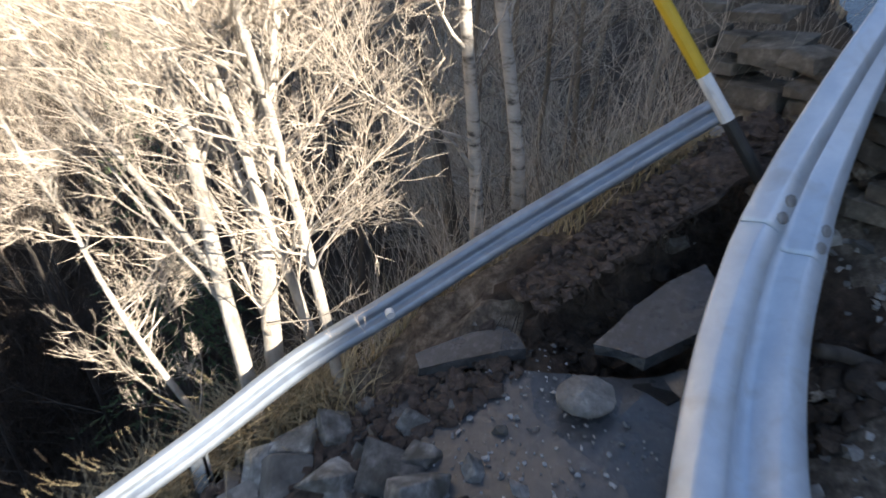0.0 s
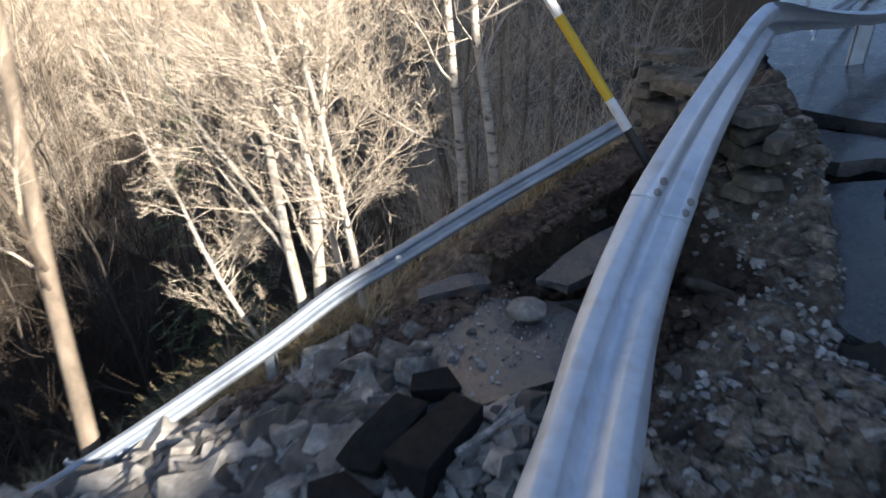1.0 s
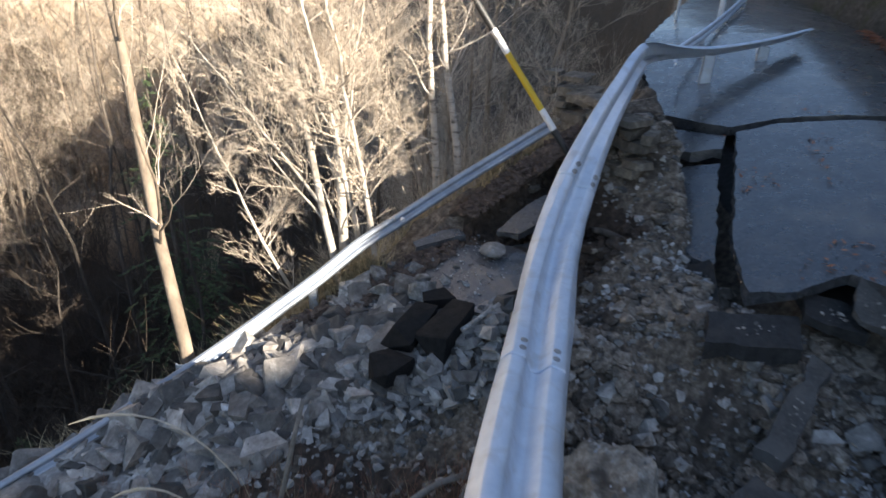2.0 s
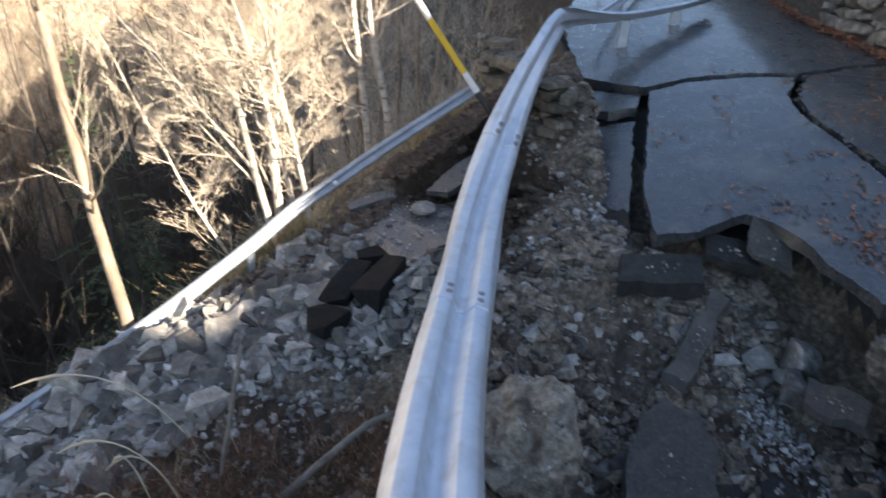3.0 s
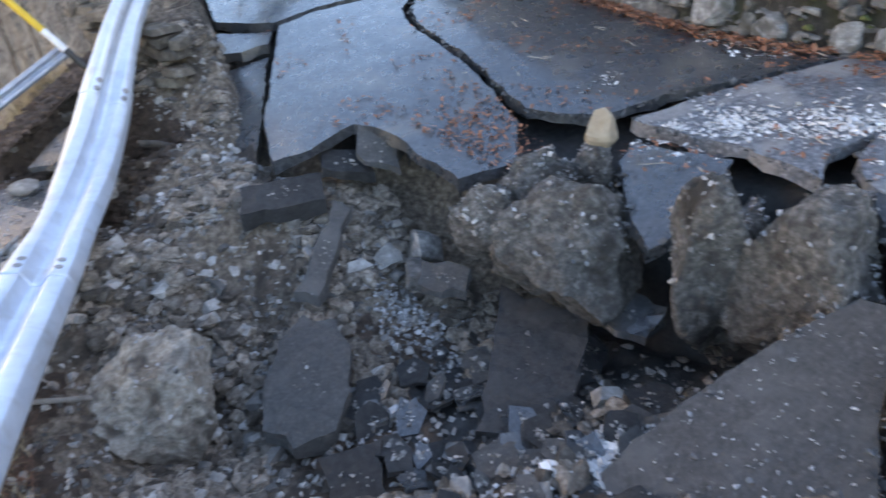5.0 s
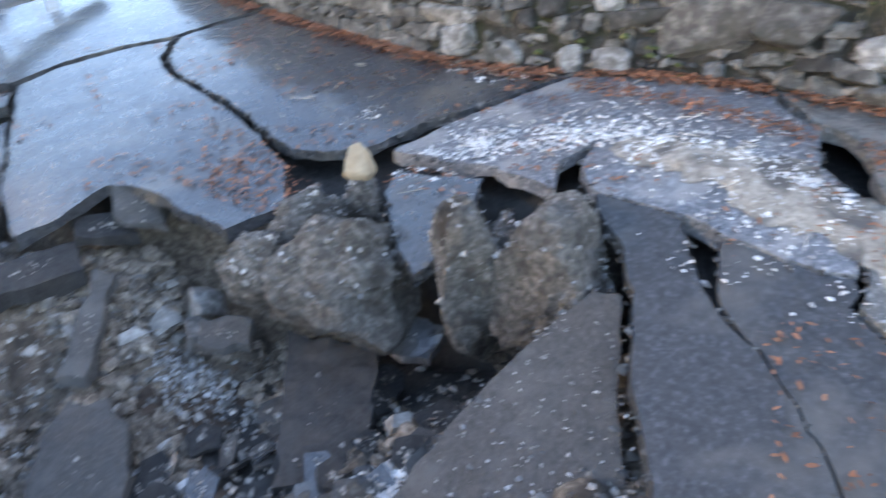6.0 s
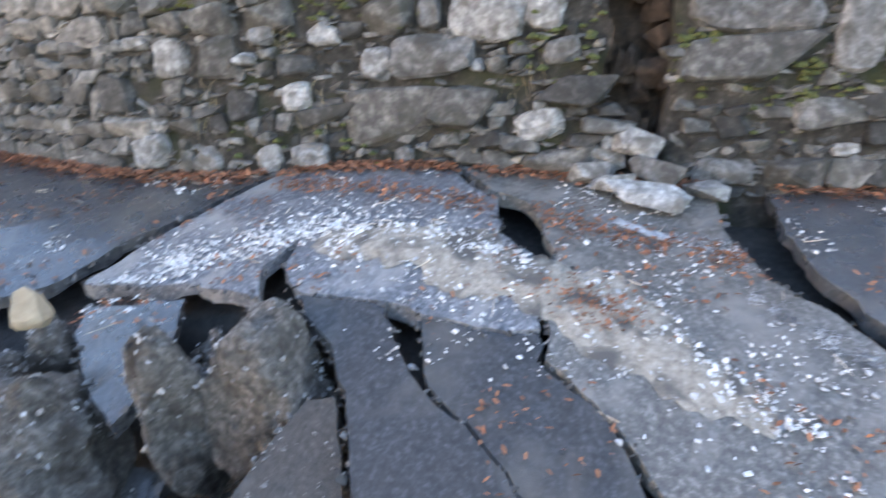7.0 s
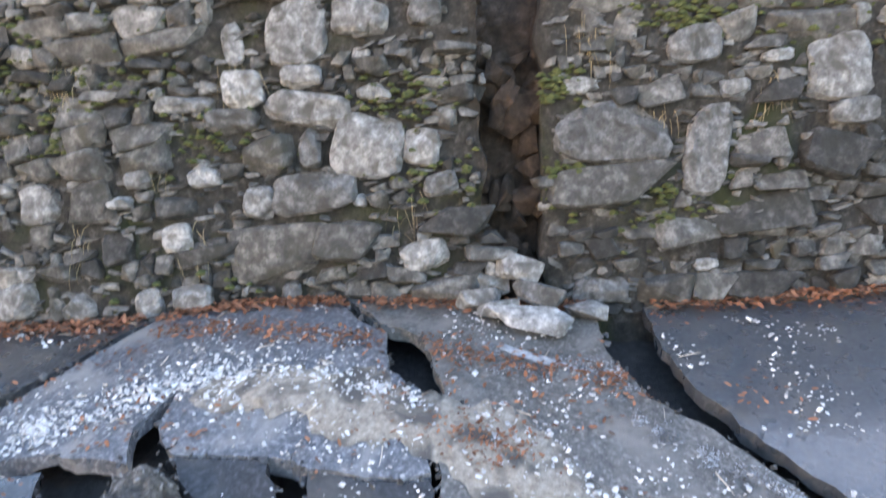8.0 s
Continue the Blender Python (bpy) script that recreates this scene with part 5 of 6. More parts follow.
scatter("soil_lumps", "crumbs of red-brown soil on the hanging crust", 900, on_low(0.4, 1.42, -0.24, -0.03), (0.006, 0.026), CRUST, 59, on_crust, category="soil", sub=2)
scatter("soil_lumps", "dark earth lumps in the washed-out hollow", 1000, on_low(0.3, 1.4, -0.85, -0.1), (0.02, 0.085), EARTH, 60, lambda x, y: land(x, y) + 0.004, category="soil", sub=3)
rv, rf = [], []
rg2 = random.Random(23)
for _ in range(60):                     # roots and grass hanging from the crust
    u, s_ = rg2.uniform(0.3, 1.35), 0
    x, y = on_low(u, u, -0.17 - 0.12 * (u - 0.5), -0.13 - 0.12 * (u - 0.5))(rg2)
    z, L = on_crust(x, y) - 0.02, rg2.uniform(0.05, 0.2)
    p = Vector((x, y, z))
    tube([p, p + Vector((rg2.gauss(0, 0.02), -0.02, -L * 0.5)), p + Vector((rg2.gauss(0, 0.03), -0.02, -L))], [0.002, 0.0016, 0.0007], 3, rv, rf, False)
tagged(raw("roots", rv, rf, DARKENED_BRUSH), "thin roots and grass hanging from the broken crust", "roots", kind="stuff")


def low_rubble(rg):
    return rg.uniform(-0.4, 0.55), rg.uniform(1.0, 1.65)


scatter("small_rubble", "small broken stones below the sunken road", 700, low_rubble, (0.02, 0.075), ROCK_ISLAND, 55, land, category="rubble", sub=2)
scatter("small_rubble", "small pale stones between the rubble rocks", 900, in_rubble, (0.02, 0.055), ROCK_PALE, 56, lambda x, y: heap(x, y) + 0.02, category="rubble", sub=2)


def in_streak(rg):
    """Streaks of pale gravel running down the landslip."""
    while True:
        x, y = rg.uniform(0.7, 3.2), rg.uniform(-1.2, 2.0)
        if x < float(edge_x(y)) and not (x > 1.95 and y < 0.4 and rg.random() < 0.8) and noise.noise(Vector((x * 2.6 + y * 1.2, y * 1.4, 14))) > 0.02 + 0.25 * rg.random():
            return x, y


scatter("pale_gravel", "pale gravel washed down the landslip", 3000, in_streak, (0.006, 0.022), ROCK_PALE, 53, lambda x, y: land(x, y) + 0.01)
scatter("gravel", "loose grey gravel and stones on the landslip", 8500, in_slide, (0.010, 0.034), ROCK_ISLAND, 51, land)
scatter("soil_lumps", "crumbled brown soil lumps on the landslip", 4800, in_scarp, (0.025, 0.10), CLOD_ISLAND, 52, lambda x, y: land(x, y) + 0.002, category="soil", sub=3)


scatter("broken_stones", "angular broken stones half sunk in the landslip soil", 300, in_scarp, (0.03, 0.085), ROCK_ISLAND, 66, lambda x, y: land(x, y) + 0.006, category="stones", sub=2)
scatter("broken_stones", "pale angular stones in the landslip soil", 30, in_scarp, (0.03, 0.07), ROCK_PALE, 67, lambda x, y: land(x, y) + 0.015, category="stones", sub=2)


# clods and boulders along the broken edge
CLODS = [clod_mesh("clod", 400 + k, CLOD) for k in range(4)]
PALE_LUMP = clod_mesh("clod", 411, PALE_SUN_CLOD, 1.1)
for x, y, z, sx, sy, sz, rx, rz, lab in ((2.84, 0.02, -0.80, 0.62, 0.56, 0.66, 8, 20, "large clod of compacted soil and stones"), (3.20, -0.52, -0.70, 0.31, 0.35, 0.80, -10, 60, "upright clod of brown soil"),
                                         (3.42, -0.84, -0.68, 0.50, 0.50, 0.80, 0, 10, "stony brown soil clod under the road edge"), (2.55, 0.34, -0.74, 0.34, 0.30, 0.36, 5, 35, "small soil clod at the broken road edge"),
                                         (2.95, 0.42, -0.62, 0.34, 0.40, 0.34, 0, 80, "dark earth block in the gap of the road"), (3.54, -0.44, -0.88, 0.40, 0.44, 0.74, 0, 130, "dark earth clod below the heaved plate"),
                                         (3.76, -0.70, -0.76, 0.32, 0.34, 0.66, 6, 200, "dark earth clod below the heaved plate"), (3.26, 0.40, -0.80, 0.34, 0.30, 0.62, 0, 50, "dark earth clod in the open crack"), (0.84, 0.47, -1.34, 0.52, 0.60, 0.66, 0, 15, "pale clod of soil and gravel, lightened for sunlight")):
    ob = tagged(new("clod", PALE_LUMP if "pale" in lab else rg.choice(CLODS)), lab, "soil clod", "clods along the broken edge")
    ob.matrix_world = pose(x, y, z, rx, 0, rz) @ Matrix.Diagonal((sx, sy, sz, 1))
    cv_, cf_ = [], []
    chips = [chunk_mesh("chip", 700 + k, CHIP, 9, 0.6, 0.3) for k in range(3)]
    for q in rg.choices(ob.data.vertices, k=160 if "pale" in lab else 420):
        if q.co.z > 0.02:
            size_ = rg.uniform(0.005, 0.012) * rg.choice((0.7, 1, 1, 2))
            M = Matrix.Translation(q.co + Vector((rg.gauss(0, 0.03), rg.gauss(0, 0.03), 0.0))) @ Matrix.Diagonal((1 / sx, 1 / sy, 1 / sz, 1)) @ pose(0, 0, 0, rg.uniform(0, 60), rg.uniform(0, 60), rg.uniform(0, 360)) @ Matrix.Diagonal((size_, size_, size_, 1))
            k0 = len(cv_)
            src = rg.choice(chips)
            cv_ += [M @ w.co for w in src.vertices]
            cf_ += [tuple(k0 + i for i in w.vertices) for w in src.polygons]
    tagged(raw("stony_crust", cv_, cf_, ROCK_ISLAND, ob, "pale stones set in the clod"), kind="stuff")
    cv_, cf_ = [], []
    for q in rg.choices([q for q in ob.data.vertices if q.co.z > 0.12], k=60 if "pale" in lab else 60):
        size_ = rg.uniform(0.007, 0.015)
        M = Matrix.Translation(q.co + Vector((rg.gauss(0, 0.03), rg.gauss(0, 0.03), 0.0))) @ Matrix.Diagonal((1 / sx, 1 / sy, 1 / sz, 1)) @ pose(0, 0, 0, rg.uniform(0, 60), rg.uniform(0, 60), rg.uniform(0, 360)) @ Matrix.Diagonal((size_ * 1.3, size_, size_ * 0.6, 1))
        k0, src = len(cv_), rg.choice(chips)
        cv_ += [M @ w.co for w in src.vertices]
        cf_ += [tuple(k0 + i for i in w.vertices) for w in src.polygons]
    tagged(raw("chip_crust", cv_, cf_, ROCK_PALE, ob, "whitish stone chips on the clod"), kind="stuff")


# ---- broken plates of asphalt lying in the landslip ----
CRUMBS = [chunk_mesh("crumb", 720 + k, ROCK_ISLAND, 9, 0.7, 0.3) for k in range(4)]


def fragment(poly, z, dip=(0, 0), thick=0.08, material=ASPHALT_DARK, label="broken slab of dark asphalt in the landslip", rough=0.014):
    """A loose plate: plan outline, height at its middle, and its slope along x and y."""
    cx, cy = sum(p[0] for p in poly) / len(poly), sum(p[1] for p in poly) / len(poly)
    ob = slab("asphalt_slab", [(x - cx, y - cy) for x, y in poly], lambda x, y: dip[0] * x + dip[1] * y, material, thick, 0.032, 0.055, rough=rough)
    ob.location = (cx, cy, z)
    v, f = [], []
    for _ in range(16):
        w = [rg.random() ** 0.5 for _ in poly]
        x, y = (sum(a * (p[i] - c) for a, p in zip(w, poly)) / sum(w) * 1.7 for i, c in ((0, cx), (1, cy)))
        size_ = rg.uniform(0.005, 0.014) * rg.choice((0.6, 1, 1, 1.8))
        M = pose(x, y, dip[0] * x + dip[1] * y + size_ * 0.2, rg.uniform(-30, 30), rg.uniform(-30, 30), rg.uniform(0, 360)) @ Matrix.Diagonal((size_, size_ * 0.8, size_ * 0.6, 1))
        k0, src = len(v), rg.choice(CRUMBS)
        v += [M @ q.co for q in src.vertices]
        f += [tuple(k0 + i for i in q.vertices) for q in src.polygons]
    if v:
        tagged(raw("crumbs", v, f, ROCK_ISLAND, ob, "loose crumbs of stone on the slab"), kind="stuff")
    return tagged(ob, label, "asphalt slab", "broken asphalt slabs")


fragment([(2.62, 0.30), (2.92, -0.12), (2.48, -0.55), (2.12, -0.35)], -1.24, (0.25, 0.22), label="large dark asphalt slab tilted in the landslip")
fragment([(1.45, 0.64), (1.60, 0.74), (1.77, 0.64), (1.78, 0.42), (1.68, 0.16), (1.56, -0.02), (1.36, 0.0), (1.24, 0.16), (1.30, 0.40)], -1.34, (0.1, 0.15), 0.12, ASPHALT_DUSTY, "long grey asphalt slab lying in the soil", 0.024)
fragment([(2.82, -0.10), (3.02, -0.02), (3.16, -0.38), (2.95, -0.46)], -1.02, (0.35, 0.1), 0.06, ASPHALT)
fragment([(2.70, -0.62), (2.92, -0.68), (2.86, -0.80), (2.66, -0.76)], -1.12, (0.1, 0.1), 0.06)
fragment([(2.00, -0.50), (2.22, -0.48), (2.14, -0.68), (1.98, -0.66)], -1.26, (0.1, -0.2), 0.06, ASPHALT_DUSTY)
fragment([(1.46, 1.28), (1.96, 1.22), (1.98, 1.40), (1.50, 1.44)], -0.80, (0.05, 0.5), 0.15, label="thick dark asphalt block under the road edge")
fragment([(1.98, 1.36), (2.28, 1.24), (2.30, 1.40), (2.02, 1.52)], -0.70, (0.0, 0.4), 0.09)
fragment([(2.18, 1.30), (2.40, 1.16), (2.46, 1.30), (2.26, 1.46)], -0.62, (0.1, 0.7), 0.06, ASPHALT_DUSTY, "pale dusty asphalt slab tilted at the road edge")
fragment([(1.62, 0.80), (1.98, 1.20), (2.08, 1.12), (1.72, 0.72)], -1.01, (0.2, 0.5), 0.09, ASPHALT_DUSTY, "long narrow asphalt slab sliding down the soil")
fragment([(1.52, 1.60), (1.66, 1.55), (1.70, 2.02), (1.60, 2.08)], -0.86, (1.2, 0.2), 0.10)
fragment([(2.28, 0.62), (2.52, 0.42), (2.40, 0.30), (2.20, 0.48)], -1.05, (0.3, 0.2), 0.08, ASPHALT_DUSTY)
fragment([(1.42, -0.12), (1.72, -0.20), (1.62, -0.44), (1.40, -0.36)], -1.40, (0.2, 0.2), 0.06)
for x, y, z, sx, sy, sz, rx, ry, rz in ((-0.14, 1.44, -0.98, 0.30, 0.16, 0.15, 14, -8, 58), (0.09, 1.43, -0.94, 0.42, 0.17, 0.17, -16, -14, 60), (0.0, 1.72, -0.95, 0.18, 0.12, 0.10, 5, 10, 20), (-0.24, 1.20, -1.05, 0.26, 0.14, 0.14, 0, 8, 45)):
    ob = tagged(new("asphalt_slab", chunk_mesh("asphalt_slab", 740 + int(sx * 50), TAR, 15, 1.0, 0.55, 0.02)), "thick black folded asphalt slab in the rubble", "asphalt slab", "broken asphalt slabs")
    ob.matrix_world = pose(x, y, z, rx, ry, rz) @ Matrix.Diagonal((sx, sy, sz, 1))
fragment([(0.30, 1.10), (0.44, 1.36), (0.56, 1.30), (0.42, 1.02)], -1.00, (0.3, 0.2), 0.06)

# small broken bits of asphalt in the hollow below the slabs
for k in range(85):
    x, y = rg.uniform(1.7, 3.0), rg.uniform(-0.98, 0.35)
    a, r_ = rg.uniform(0, 6.283), rg.uniform(0.04, 0.11)
    fragment([(x + r_ * rg.uniform(0.7, 1.2) * math.cos(a + t), y + r_ * rg.uniform(0.7, 1.2) * math.sin(a + t)) for t in (0, 1.3, 2.6, 3.9, 5.2)], land(x, y) + 0.05, (rg.gauss(0, 0.35), rg.gauss(0, 0.35)), rg.uniform(0.03, 0.06),
             rg.choice((ASPHALT_DARK, ASPHALT_DARK, ASPHALT, ASPHALT_DUSTY)), "small broken piece of dark asphalt in the hollow", 0.006)

# crumbs broken off along the rims of the plates
v, f = [], []
for _, poly, hf, _ in SLABS[4:9] + SLABS[10:]:
    for (ax, ay), (bx, by) in zip(poly, poly[1:] + poly[:1]):
        for _ in range(int(34 * min(1.2, math.hypot(bx - ax, by - ay)))):
            t = rg.random()
            x, y = ax + (bx - ax) * t + rg.gauss(0, 0.012), ay + (by - ay) * t + rg.gauss(0, 0.012)
            size_ = rg.uniform(0.006, 0.016) * rg.choice((0.7, 1, 1, 1.8))
            M = pose(x, y, float(hf(x, y)) - rg.uniform(-0.25, 1.2) * size_, rg.uniform(-60, 60), rg.uniform(-60, 60), rg.uniform(0, 360)) @ Matrix.Diagonal((size_ * 1.3, size_, size_ * 0.7, 1))
            k0, src = len(v), rg.choice(CRUMBS)
            v += [M @ q.co for q in src.vertices]
            f += [tuple(k0 + i for i in q.vertices) for q in src.polygons]
tagged(raw("rim_crumbs", v, f, RIM_CRUMB, road, "dark crumbs of asphalt along the broken rims"), kind="stuff")

# stones that stand out
cap = tagged(new("rock", rock_mesh("rock", 505, ROCK, sharp=0.3, sub=3)), "round flat pale stone lying on the sunken road", "rock")
cap.matrix_world = pose(0.36, 2.10, float(low_z(0.36, 2.10)) + 0.045, 4, -3, 20) @ Matrix.Diagonal((0.155, 0.12, 0.066, 1))
PALE_RUB = [chunk_mesh("rock", 220 + k, PALE_STONE, 16, 0.85, 0.35, 0.03) for k in range(6)]
for x, y, sz in ((-0.5, 2.02, 0.10), (-0.18, 1.90, 0.11), (-0.15, 2.07, 0.08), (-0.1, 1.96, 0.10), (-0.38, 2.05, 0.09), (-0.56, 1.95, 0.12), (-0.28, 1.97, 0.06), (-0.30, 2.14, 0.05), (-0.02, 2.12, 0.04), (0.06, 1.90, 0.05),
                 (0.12, 2.02, 0.03), (-0.08, 1.84, 0.12), (-0.34, 1.90, 0.12), (0.18, 1.84, 0.04)):
    rock((x, y, float(low_z(x, y)) + 0.01), sz, PALE_RUB, label="pale stone scattered on the sunken road", group="stones on the sunken road")
rock((3.13, 0.24, -0.285), 0.168, [rock_mesh("rock", 501, TAN_STONE, sub=3)], label="rounded tan stone wedged in the crack", group="", flat=(0.95, 1.0))
rock((2.42, 0.86, -1.10), 0.17, [chunk_mesh("rock", 502, PALE_STONE, 14, 1, 0.4, 0.04)], label="pale stone in the soil", group="")
rock((2.28, 0.66, -1.16), 0.12, [chunk_mesh("rock", 503, PALE_STONE, 14, 1, 0.4, 0.04)], label="pale stone in the soil", group="")
for x, y, dz, sx, sy, sz, rx, ry, rz in ((5.20, -1.74, 0.05, 0.16, 0.24, 0.12, 8, 30, 20), (5.02, -2.10, 0.07, 0.20, 0.46, 0.07, 4, -8, 8), (5.10, -1.86, 0.05, 0.15, 0.22, 0.10, -16, 20, -35), (5.26, -2.05, 0.10, 0.22, 0.34, 0.12, 12, 28, -14),
                                         (5.34, -1.78, 0.10, 0.14, 0.24, 0.16, 0, 40, 30), (5.24, -2.36, 0.05, 0.14, 0.22, 0.09, 5, 6, 40), (5.32, -1.95, 0.22, 0.12, 0.26, 0.12, 20, 50, 10)):
    ob = tagged(new("rock", chunk_mesh("rock", 510 + int(sx * 100 + 37 * sy), PALE_STONE, 15, 1.0, 0.45, 0.04)), "pale flat stone fallen from the split wall", "rock", "stones fallen from the wall")
    ob.matrix_world = pose(x, y, float(road_z(x, y)) + dz, rx, ry, rz) @ Matrix.Diagonal((sx * 0.85, sy * 0.85, sz * 0.9, 1))


# ---- litter on the road: chips, leaves, twigs ----
def on_road(x0, x1, y0, y1, cut=0.0, f=1.6):
    def place(rg):
        while True:
            x, y = rg.uniform(x0, x1), rg.uniform(y0, y1)
            if float(edge_x(y)) + 0.1 < x < float(wall_x(y)) - 0.05 and paved(x, y) and noise.noise(Vector((x * f, y * f, 9))) > cut:
                return x, y
    return place


def on_crest(rg):
    while True:
        y = rg.uniform(-2.9, 0.28)
        x = crest_x(y) + rg.gauss(0, 0.07 + 0.12 * (rg.random() < 0.3))
        if y < -1.8 and rg.random() < 0.6:
            continue
        if float(edge_x(y)) + 0.1 < x and paved(x, y) and noise.noise(Vector((x * 5, y * 5, 2))) > -0.1 - 0.4 * rg.random():
            return x, y


def crest_x(y):
    """The line of the heaved crest."""
    return float(np.interp(y, [-2.9, -2.37, -2.0, -1.59, -1.18, -0.58, -0.06, 0.28], [3.85, 4.07, 4.19, 4.24, 4.24, 4.15, 3.83, 3.57])) - 0.05


def road_top(x, y):
    return float(road_z(x, y)) + 0.004


def drift(label, centre, y0, y1, half, material, thick=0.014):
    """A thin uneven layer of dust lying on the road along a line x = centre(y)."""
    v, n = [], 90
    for y in np.linspace(y0, y1, n):
        y = float(y)
        fade = max(0.0, min(1, (y - y0) / 0.4, (y1 - y) / 0.3))
        for k in range(9):
            w = (k / 8 - 0.45) * 2
            x = centre(y) + w * (half + 0.7 * half * noise.noise(Vector((y * 4, w * 2, half * 9))) + 0.4 * half * noise.noise(Vector((y * 14, w * 2, 4)))) * (0.3 + 0.7 * fade)
            v.append((x, y, road_top(x, y) - 0.002 + thick * (1 - abs(w) ** 1.5) * fade + 0.006 * noise.noise(Vector((x * 20, y * 20, 0)))))
    f = [(i * 9 + k, i * 9 + k + 1, i * 9 + k + 10, i * 9 + k + 9) for i in range(n - 1) for k in range(8)]
    return tagged(raw("soil_drift", v, f, material, smooth_shade=True), label, "soil", kind="stuff")


drift("thin drift of tan soil along the heaved crest", lambda y: crest_x(y) - 0.06, -2.75, -0.66, 0.19, DUST)
drift("pale lime dusting on the heaved asphalt", lambda y: 4.76 + 0.04 * math.sin(6 * y), -2.42, -1.85, 0.06, LIME, 0.006)


def lime_line(rg):
    """Where white grit has gathered on the heaved plate."""
    while True:
        if rg.random() < 0.6:
            y = rg.uniform(-2.65, -1.75)
            x = 4.69 + 0.04 * math.sin(7 * y) + rg.gauss(0, 0.05)
        else:
            y = rg.uniform(-3.3, -2.6)
            x = 4.40 + 0.47 * (y + 2.66) + rg.gauss(0, 0.035)
        if paved(x, y) and noise.noise(Vector((x * 9, y * 9, 3))) > -0.15:
            return x, y


scatter("lime_grit", "fine white lime grit on the heaved asphalt", 3600, lime_line, (0.002, 0.006), LIME, 65, road_top, 0.4)
scatter("stone_chips", "pale stone chips strewn over the asphalt", 1200, on_road(3.5, 5.4, -3.6, 1.0, 0.1, 2.5), (0.004, 0.015), CHIP, 61, road_top, 0.4)
scatter("stone_chips", "pale stone chips along the heaved crest of the road", 3200, on_crest, (0.004, 0.019), CHIP, 62, road_top, 0.4)


def leaves(name, label, n, place, size, seed, height):
    rg = random.Random(seed)
    v, f = [], []
    for _ in range(n):
        x, y = place(rg)
        L = size * rg.uniform(0.5, 1.3)
        M = pose(x, y, height(x, y) + 0.006, rg.gauss(0, 18), rg.gauss(0, 18), rg.uniform(0, 360))
        k0 = len(v)
        v += [M @ Vector(p) * 1 for p in ((-L, 0, 0), (-0.3 * L, -0.42 * L, 0.12 * L), (0.5 * L, -0.3 * L, 0.05 * L), (L, 0, 0.1 * L), (0.4 * L, 0.34 * L, 0.08 * L), (-0.4 * L, 0.4 * L, 0.1 * L))]
        f.append(tuple(range(k0, k0 + 6)))
    return tagged(raw(name, v, f, DEAD_LEAF), label, "leaves", kind="stuff")


leaves("fallen_leaves", "reddish-brown fallen leaves on the asphalt", 1300, on_road(2.0, 5.4, -3.4, 3.6, 0.12, 2.2), 0.018, 71, road_top)


def wall_foot(rg):
    while True:
        y = rg.uniform(-5, 6)
        x = float(wall_x(y)) - abs(rg.gauss(0, 0.07)) - 0.02
        if paved(x - 0.06, y, 0.03):
            return x, y


leaves("fallen_leaves", "drift of red-brown leaves along the foot of the wall", 6000, wall_foot, 0.022, 72, lambda x, y: road_top(x, y) + random.uniform(0, 0.03))


def leaf_band(rg):
    while True:
        y = rg.uniform(-2.7, 0.0)
        x = 4.55 + rg.gauss(0, 0.06) - 0.06 * y
        if paved(x, y):
            return x, y


leaves("fallen_leaves", "band of red-brown leaves along the heaved asphalt", 700, leaf_band, 0.02, 73, road_top)

def pile(rg):
    return rg.gauss(4.12, 0.07), rg.gauss(-2.02, 0.12)


leaves("fallen_leaves", "small heap of brown needles and leaves on the asphalt", 260, pile, 0.014, 74, lambda x, y: road_top(x, y) + random.uniform(0, 0.02))


def tip(rg):
    while True:
        x, y = rg.gauss(2.75, 0.22), rg.gauss(0.95, 0.25)
        if float(edge_x(y)) + 0.12 < x < 3.1:
            return x, y


leaves("fallen_leaves", "red-brown leaves on the broken edge of the road", 420, tip, 0.017, 75, road_top)


def on_sunk(rg):
    return rg.uniform(2.1, 3.25), rg.uniform(-1.6, -1.0)


scatter("crumbs", "loose crumbs on the sunken asphalt slab", 260, on_sunk, (0.004, 0.014), ROCK_PALE, 64, lambda x, y: float(road_z(x, y)) - 0.10 + 0.20 * (x - 3.1) + 0.004, 0.5)


def white_heap(rg):
    return rg.gauss(2.42, 0.14), rg.gauss(-0.86, 0.06)


scatter("white_gravel", "heap of white gravel beside the sunken slab", 500, white_heap, (0.01, 0.03), CHIP, 63, lambda x, y: land(x, y) + 0.02)
tv_, tf_ = [], []
rg = random.Random(91)
for _ in range(40):
    x, y = on_road(2.7, 5.0, -3.2, 2.0, -1)(rg)
    a, L = rg.uniform(0, 6.283), rg.uniform(0.05, 0.16)
    p = [(x + math.cos(a) * L * k, y + math.sin(a) * L * k + 0.01 * k * k, road_top(x, y) + 0.006 + 0.006 * k) for k in (0, 0.5, 1)]
    tube(p, [0.003, 0.0026, 0.0012], 4, tv_, tf_)
tagged(raw("twigs", tv_, tf_, TWIG), "short dry twigs lying on the asphalt", "twigs", kind="stuff")

